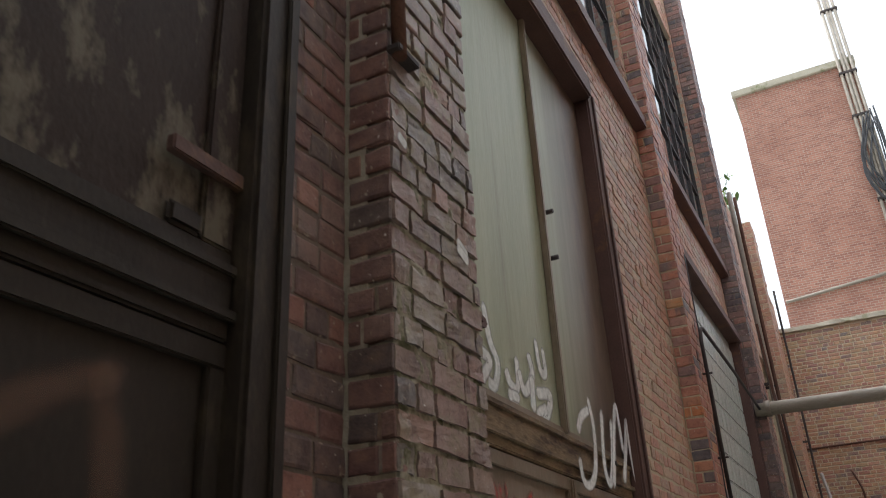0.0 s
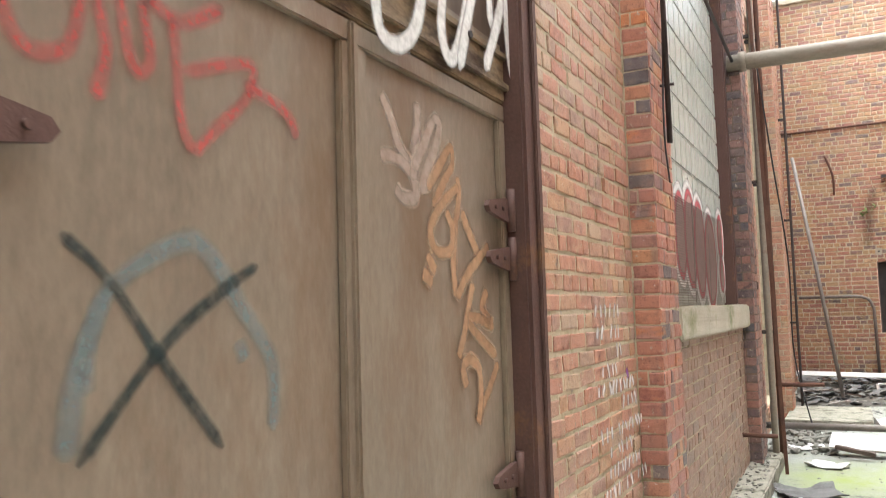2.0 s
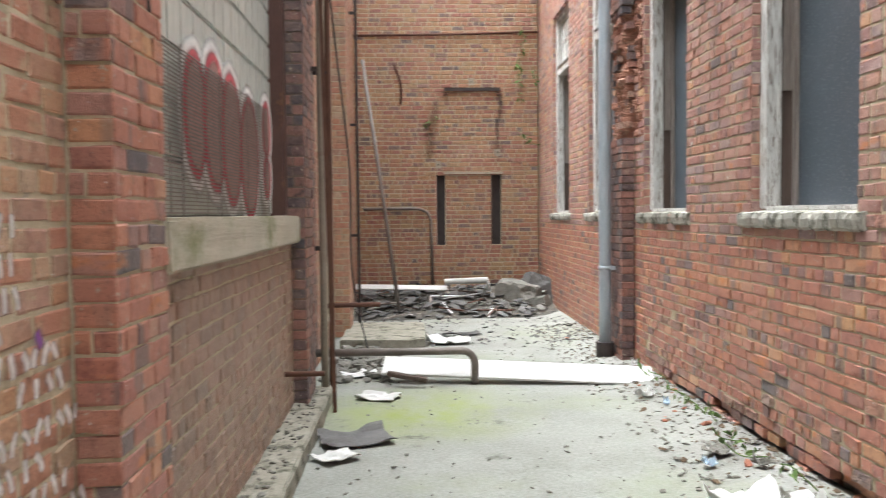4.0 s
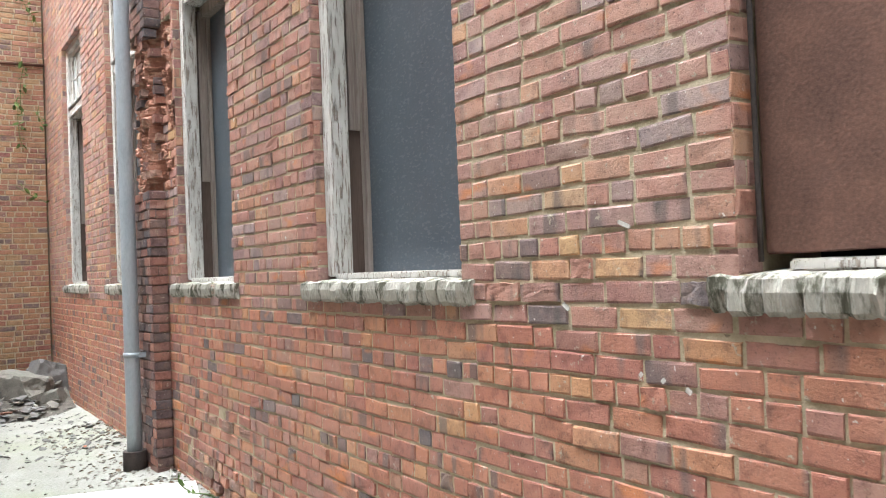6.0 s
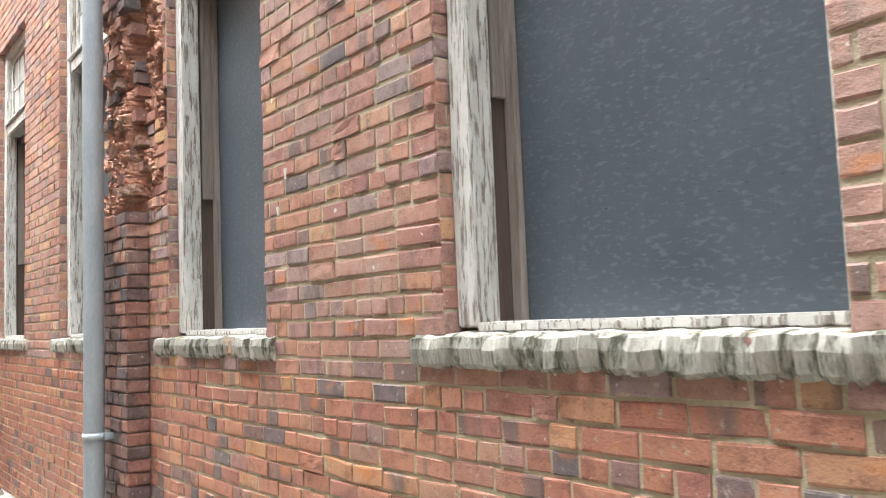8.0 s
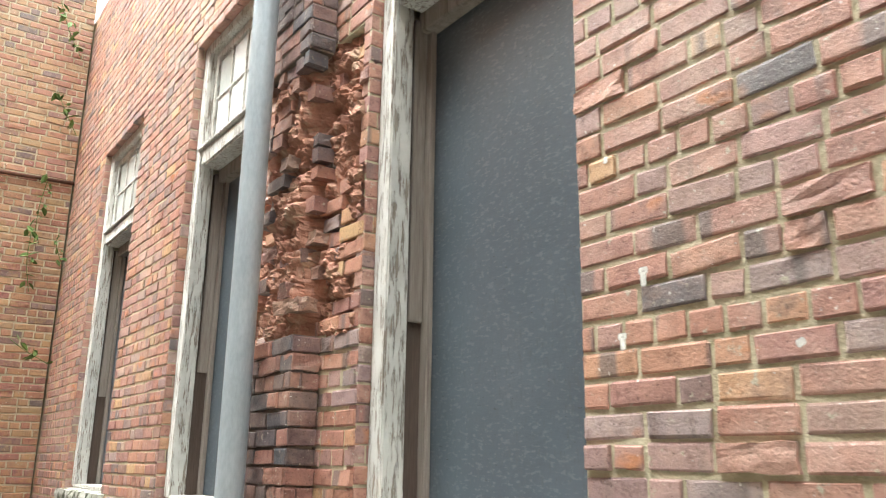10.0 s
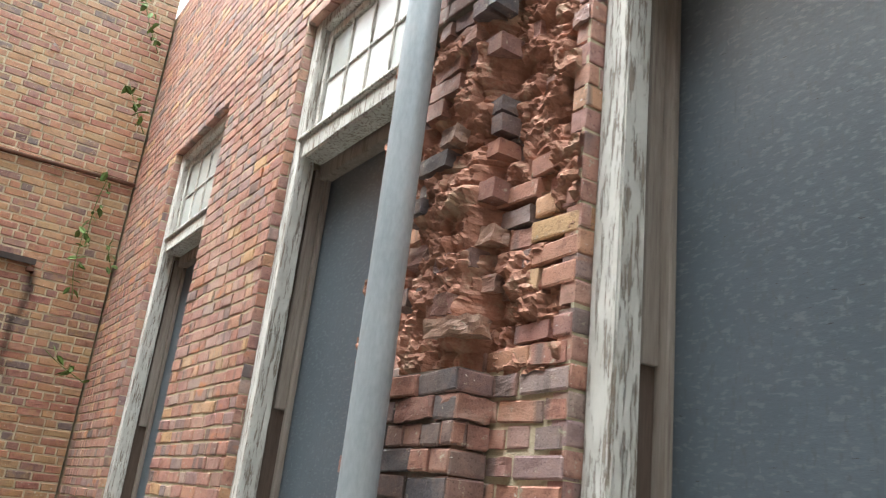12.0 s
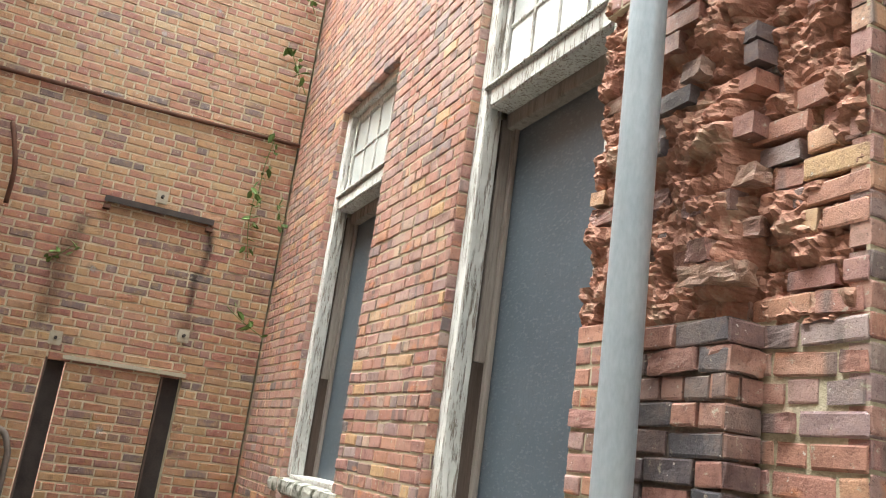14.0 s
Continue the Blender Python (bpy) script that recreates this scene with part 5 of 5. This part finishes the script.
def rocks(name, count, box_xy, size, mat, label, seed, heap=None, flat=1.0, crowd=1.0):
    """Loose angular chips, joined."""
    r = random.Random(seed)
    base = bmesh.new()
    bmesh.ops.create_icosphere(base, subdivisions=1, radius=1)
    bv = [v.co.copy() for v in base.verts]
    bf = [[v.index for v in f.verts] for f in base.faces]
    base.free()
    vs, fs = [], []
    for i in range(count):
        x, y = box_xy[1] - (box_xy[1] - box_xy[0]) * r.random() ** crowd, r.uniform(box_xy[2], box_xy[3])
        s = size * r.uniform(0.3, 1.0) ** 2 * 1.6 + 0.003
        z = s * 0.3 + max(0, x - 1.5) * 0.09 + (heap(x, y) if heap else 0)
        m = pose(x, y, z, r.uniform(-25, 25), r.uniform(-25, 25), r.uniform(0, 360)) @ Matrix.Diagonal((s * r.uniform(0.7, 1.6), s, s * r.uniform(0.3, 0.7) * flat, 1))
        k = len(vs)
        vs += [m @ (q * r.uniform(0.7, 1.1)) for q in bv]
        fs += [tuple(k + j for j in f) for f in bf]
    me = bpy.data.meshes.new(name)
    me.from_pydata([tuple(v) for v in vs], [], fs)
    me.materials.append(mat)
    return tagged(new(name, me), label, "rubble", "", "stuff")


paper_rng = random.Random(31)
for k in range(14):
    y = paper_rng.uniform(6.4, 11.0)
    w = paper_rng.uniform(0.05, 0.16)
    scrap(1.93 - paper_rng.random() ** 1.6 * 0.5, y, w, w * paper_rng.uniform(0.4, 0.9), paper_rng.uniform(0, 180), (white_board, debris_m, pale_blue, white_board)[k % 4], ("small white plastic scrap by the wall foot", "flat pale mortar flake by the wall foot", "small pale blue plastic scrap by the wall foot", "torn white paper scrap by the wall foot")[k % 4], 20.0 + k, 0.03)
litter_m = plain("damp_leaf_litter", (0.06, 0.045, 0.03), (0.17, 0.12, 0.075), 25, 0.95, 0, 0.8)
rocks("grit", 900, (-0.75, 1.95, 4.5, 16.5), 0.01, debris_m, "small chips of stone and mortar on the slab", 1, None, 0.6)
rocks("grit_by_wall", 1500, (1.3, 2.0, 4.0, 14.0), 0.014, debris_m, "broken mortar and chips along the wall foot", 2, None, 0.5, 1.7)
rocks("leaf_litter", 700, (1.35, 2.0, 4.5, 14.0), 0.016, litter_m, "dead leaves and damp dirt along the wall foot", 12, None, 0.35, 2.2)
rocks("back_grit", 500, (-0.8, 1.9, 12.5, 15.2), 0.022, slate, "dark chips scattered before the back wall", 13, None, 0.4)
rocks("brick_chips", 16, (1.6, 2.0, 6.0, 13.0), 0.022, redchip_m, "red brick chips along the wall foot", 3)
rocks("kerb_chips", 260, (-1.0, -0.82, 5.3, 9.9), 0.012, debris_m, "chips and dirt lying on the kerb", 4, lambda x, y: 0.125)
rocks("rubble_bed", 260, (-0.95, 1.9, 15.0, 17.1), 0.045, debris_m, "mixed grey rubble below the back wall", 5, lambda x, y: max(0, min(0.24, (y - 14.9) * 0.19)), 0.55)
rocks("dark_rubble", 420, (-0.95, 1.6, 14.9, 17.1), 0.07, slate, "dark charred rubble below the back wall", 6, lambda x, y: max(0, min(0.25, (y - 14.9) * 0.2)), 0.4)
rocks("west_rubble", 300, (-0.95, -0.3, 10.6, 12.4), 0.05, debris_m, "rubble by the rusty post", 7)


bm = bmesh.new()
bmesh.ops.create_grid(bm, x_segments=70, y_segments=60, size=1)
for v in bm.verts:
    x, y = 0.5 + v.co.x * 1.48, 15.95 + v.co.y * 1.24
    f = max(0.0, min(1.0, (y - 14.75) / 1.3)) * (0.75 + 0.6 * noise.noise(Vector((x * 1.3, y * 1.3, 2))))
    v.co = Vector((x, y, -0.02 + 0.26 * f + f * 0.05 * noise.noise(Vector((x * 7, y * 7, 1))) + f * 0.03 * noise.noise(Vector((x * 19, y * 19, 1)))))
soil_m = plain("dark_dirt", (0.05, 0.046, 0.04), (0.15, 0.14, 0.12), 14, 0.95, 0, 1.0, None, (0.24, 0.225, 0.2), (0.58, 0.66))
tagged(part("dirt_heap", bm, soil_m), "dark dirt and rubble heaped below the back wall", "dirt", "", "stuff")


def boulder(x, y, z, s, seed, mat, label):
    bm = bmesh.new()
    bmesh.ops.create_icosphere(bm, subdivisions=4, radius=1)
    for v in bm.verts:
        q = v.co.copy()
        f = 1 + 0.35 * noise.noise(q * 1.4 + Vector((seed, 0, 0))) + 0.12 * noise.noise(q * 5 + Vector((0, seed, 0)))
        q = q * f
        q = Vector((max(-0.75, min(0.75, q.x)), max(-0.75, min(0.75, q.y)), max(-0.55, min(0.6, q.z))))
        v.co = Vector((q.x * s[0], q.y * s[1], q.z * s[2]))
    o = tagged(part("rubble_lump", bm, mat), label, "rubble", "lumps below the back wall")
    o.matrix_basis = pose(x, y, z, seed * 9 % 25, -seed * 13 % 20, seed * 47)


for i, (x, y, z, s) in enumerate(((1.5, 15.95, 0.2, (0.38, 0.4, 0.36)), (1.82, 16.2, 0.22, (0.32, 0.36, 0.42)), (1.72, 15.6, 0.1, (0.24, 0.22, 0.18)), (1.2, 16.4, 0.16, (0.22, 0.25, 0.26)))):
    boulder(x, y, z, s, i + 1.3, slate if i == 1 else debris_m, "large broken lump of grey concrete rubble")


# ---- weeds ----
def weed(name, label, stems, seed, size=0.05):
    r = random.Random(seed)
    w = empty(name, label, "plant")
    for base, tip in stems:
        a, b = Vector(base), Vector(tip)
        part("stem", tube(curve([a, a.lerp(b, 0.5) + Vector((r.uniform(-0.05, 0.05), r.uniform(-0.05, 0.05), r.uniform(-0.04, 0.04))), b], 5), 0.004, 5), leaf_m, w)
        bm = bmesh.new()
        for k in range(int((b - a).length / 0.05) + 3):
            c = a.lerp(b, r.random()) + Vector((r.uniform(-1, 1), r.uniform(-1, 1), r.uniform(-1, 1))) * size * 0.9
            m = Matrix.Translation(c) @ Euler((r.uniform(-1.2, 1.2), r.uniform(-1.2, 1.2), r.uniform(0, 6.3))).to_matrix().to_4x4()
            s = size * r.uniform(0.5, 1.1)
            pts = [(-0.9, 0, 0), (-0.3, 0.45, 0.08), (0.35, 0.38, 0.1), (1, 0, -0.1), (0.35, -0.38, 0.1), (-0.3, -0.45, 0.08)]
            vv = [bm.verts.new(m @ (Vector(q) * s)) for q in pts]
            bm.faces.new((vv[0], vv[1], vv[2], vv[3]))
            bm.faces.new((vv[0], vv[3], vv[4], vv[5]))
        tagged(part("leaves", bm, leaf_m, w), kind="stuff")


weed("corner_ivy", "sparse green ivy climbing the inner brick corner", [((1.72, 17.16, 3.3), (1.66, 17.1, 3.9)), ((1.7, 17.16, 3.9), (1.74, 17.1, 4.45)), ((1.9, 17.15, 5.9), (1.6, 16.95, 6.4)), ((1.95, 17.1, 5.0), (1.7, 17.0, 5.4)), ((1.98, 17.1, 2.6), (1.6, 17.0, 2.8)), ((1.98, 17.1, 3.6), (1.9, 17.0, 3.9)), ((0.1, 17.18, 2.9), (0.3, 17.12, 3.1))], 3, 0.06)
foot = random.Random(15)
weed("wall_foot_weed", "small green weeds along the foot of the brick wall", [((1.92, y, 0.04), (1.9 - foot.uniform(0.05, 0.25), y - foot.uniform(-0.1, 0.2), foot.uniform(0.1, 0.24))) for y in (6.3, 6.9, 7.5, 8.1, 8.4, 8.9, 9.1, 9.4, 9.9, 10.4)], 5, 0.035)
weed("wall_top_weed", "tuft of weeds on top of the low wall", [((-1.1, 12.0, 7.4), (-0.95, 11.8, 7.8)), ((-1.1, 12.4, 7.4), (-1.0, 12.5, 7.75))], 8, 0.08)

# ---- bricks, nearest stretches as single pieces ----
RLOST = [(-12.2, -11.27, 2.24, 3.5, 0.085, 1.0), (-11.27, -10.9, 2.78, 3.5, 0.085, 1.0), (-11.27, -10.9, 2.2, 2.78, 0.07, 0.45), (-10.9, -4.5, -0.1, 0.75, -0.009, 0.28), (-10.4, -5.4, -0.2, 0.17, 0.11, 0.8), (-11.32, -10.96, 1.3, 2.3, -0.009, 0.3)]
lay(wall_right, RP, -17.2, -1.0, 0.0, 1.314, RH, "low", (-7.6, 1.2), 160, 0.9, 11, RLOST, joint=0.0105)
lay(wall_right, RP, -17.2, -1.0, 1.314, 6.4, RH, "red", (-8.6, 2.1), 300, 0.8, 17, RLOST, joint=0.0125)
lay(pil, ((RX - 0.13, 0, 0), (0, -1, 0)), -11.77, -11.27, 0.0, 2.19, [], "dark", (-11.5, 2.0), 90, 1.4, 12, [(-11.8, -11.2, 1.2, 1.9, -0.004, 0.3)])
lay(pil, ((0, 11.27, 0), (1, 0, 0)), RX - 0.13, RX, 0.0, 2.19, [], "dark", (1.9, 2.0), 60, 1.0, 13)
lay(pil_top, ((RX - 0.13, 0, 0), (0, -1, 0)), -11.77, -11.27, 2.28, 6.4, [], "dark", (-11.5, 3.3), 60, 1.8, 14, [(-11.8, -11.2, 2.2, 3.42, 0.1, 1.0)])
lay(pil_top, ((0, 11.27, 0), (1, 0, 0)), RX - 0.13, RX, 3.45, 6.4, [], "dark", (1.9, 3.4), 20, 1.0, 15)
lay(wall_back, BP, -1.3, 2.0, 0.0, 6.75, SLOTS, "back", (1.0, 3.0), 300, 0.7, 21, joint=0.0145)
for i, (a, b) in enumerate(OPEN):
    # brick returns in the window openings
    lay(wall_right, ((0, b, 0), (1, 0, 0)), RX, RX + 0.1, 1.47, 4.4, [], "red", (RX, 2.2), 0, 0.6, 30 + i)
lay(wall_left, LP, 4.43, 5.73, 0.0, 5.17, [], "strip", (5.0, 1.3), 260, 0.9, 41, joint=0.0145)
lay(wall_nook, ((NOOK_X, 0, 0), (0, 1, 0)), 1.37, 1.69, 0.0, 5.17, [], "nook_shaded", (1.6, 2.3), 90, 1.0, 42, joint=0.012, rowh=0.084)
lay(wall_left, LP, 1.69, 5.73, 4.78, 5.17, [(1.69, 2.24, 4.78, 5.17), (4.43, 5.73, 4.78, 5.17)], "strip", (4.0, 4.9), 40, 0.9, 43)
lay(wall_left, LP, 6.19, 9.3, 4.47, 5.17, [], "strip", (7.5, 4.6), 40, 0.9, 44)
lay(wall_left, LP, 5.6, 11.5, 5.17, 9.6, [UP[1], (9.8, 9.81, 0, 1)], "strip", (6, 5.2), 0, 0.9, 45)
lay(wall_left, LP, 9.8, 11.5, 0.0, 5.17, [], "dark", (10, 2), 60, 0.9, 46)
lay(pier_1, ((-1.0, 0, 0), (0, 1, 0)), 1.69, 2.24, 0.0, 6.5, [], "pier", (2.0, 2.0), 100, 1.8, 51, joint=0.016, rowh=0.084, crumbly=0.5)
# the pilaster's side away from the light gets the shade-darkened tones too
lay(pier_1, ((0, 1.69, 0), (1, 0, 0)), NOOK_X, -1.0, 0.0, 6.5, [], "nook_shaded", (-1.04, 2.4), 60, 1.0, 52, joint=0.014, rowh=0.084)
lay(pier_2, ((-0.95, 0, 0), (0, 1, 0)), 5.73, 6.19, 0.0, 9.6, [], "low", (6.0, 1.8), 120, 0.9, 53)
lay(pier_2, ((0, 5.73, 0), (1, 0, 0)), -1.08, -0.95, 0.0, 9.6, [], "low", (-1.0, 1.8), 60, 0.9, 54)
lay(pier_3, ((-0.9, 0, 0), (0, 1, 0)), 9.32, 9.8, 0.0, 9.6, [], "dark", (9.5, 1.5), 100, 1.0, 55)
lay(pier_3, ((0, 9.32, 0), (1, 0, 0)), -1.08, -0.9, 0.0, 9.6, [], "dark", (-1.0, 1.5), 60, 1.0, 56)
lay(pier_4, ((-0.9, 0, 0), (0, 1, 0)), 13.3, 13.8, 0.0, 7.6, [], "strip", (13.5, 1.5), 40, 0.9, 57)
lay(pier_4, ((0, 13.3, 0), (1, 0, 0)), -1.08, -0.9, 0.0, 7.6, [], "strip", (-1.0, 1.5), 40, 0.9, 58)
lay(wall_low, LP, 11.5, 17.2, 0.0, 7.4, [(11.9, 13.2, 0.3, 5.0)], "strip", (14, 3), 40, 0.9, 59)
lay(panel_3, ((-1.0, 0, 0), (0, 1, 0)), 6.2, 9.32, 0.0, 1.28, [], "panel", (7.0, 0.9), 250, 0.8, 60)
spray_paint("white_scrawl", TAG_S, LX + 0.007, 0.022, spray_worn, wall_left)
spray_paint("violet_mark", TAG0_S, LX + 0.008, 0.03, spray_violet, wall_left)

SKIN = [(a - 0.03, b + 0.03, 1.3, 4.45) for a, b, c, d in RH]
mortar_skin(wall_right, RP, -11.0, -4.5, 1.32, 4.2, SKIN, mortar, -0.0056, 0.004, 1.0)
mortar_skin(wall_right, RP, -11.0, -4.5, 0.3, 1.32, SKIN, low_mortar, -0.0072, 0.0046, 5.0)
mortar_skin(wall_left, LP, 4.44, 5.7, 0.3, 3.4, [], mortar, -0.0034, 0.004, 2.0)
moss_mortar = plain("mossy_mortar", (0.16, 0.145, 0.1), (0.5, 0.46, 0.36), 14, 0.95, 0, 1.0, stain=(0.1, 0.1, 0.05), stain_at=(0.46, 0.6))
mortar_skin(pier_1, ((-1.0, 0, 0), (0, 1, 0)), 1.71, 2.23, 0.6, 3.6, [], moss_mortar, -0.0085, 0.0125, 3.0, 0.009)

# ---- stains and marks on the bricks ----
spray_paint("white_mark", [[(1.72, 2.9), (1.77, 2.88)], [(2.07, 2.7), (2.15, 2.67)], [(2.07, 2.68), (2.15, 2.65)]], -0.993, 0.02, spray_white, pier_1, 0.8)
spray_soot = spray("soot_stain", (0.03, 0.025, 0.025), 0.6)
spray_pale = spray("pale_lime_bloom", (0.6, 0.58, 0.55), 0.45)
for nm, strokes, width, mat in (("soot_streak", [[(1.36, 3.5), (1.37, 3.3), (1.34, 3.05)], [(1.3, 3.1), (1.31, 2.7)]], 0.055, spray_soot), ("brown_streak", [[(0.3, 3.4), (0.22, 3.0), (0.16, 2.4)], [(1.3, 2.7), (1.32, 2.5)]], 0.13, spray_faint), ("lime_bloom", [[(0.78, 1.6), (0.84, 1.62)], [(0.45, 2.9), (0.47, 2.95)], [(0.55, 5.2), (0.6, 5.22)], [(1.0, 5.6), (1.02, 5.63)], [(0.2, 4.9), (0.24, 4.9)]], 0.07, spray_pale)):
    o = spray_paint(nm, strokes, 0.004, width, mat, wall_back, 0.2)
    o.matrix_basis = pose(0, BY - 0.0075, 0, 0, 0, -90)
spray_paint("white_mark", [[(9.575, 2.15), (9.575, 2.11)], [(9.59, 2.15), (9.56, 2.15)], [(9.65, 2.0), (9.65, 1.965)], [(9.665, 2.0), (9.635, 2.0)], [(9.68, 2.475), (9.685, 2.455)], [(6.52, 1.63), (6.47, 1.61)], [(6.46, 1.2), (6.45, 1.19)], [(6.38, 1.19), (6.37, 1.18)], [(6.3, 1.17), (6.28, 1.16)], [(6.77, 1.39), (6.74, 1.37)], [(9.2, 1.93), (9.18, 1.94)], [(8.95, 1.7), (8.94, 1.71)]], RX - 0.008, 0.012, spray_white, wall_right, 0.7)
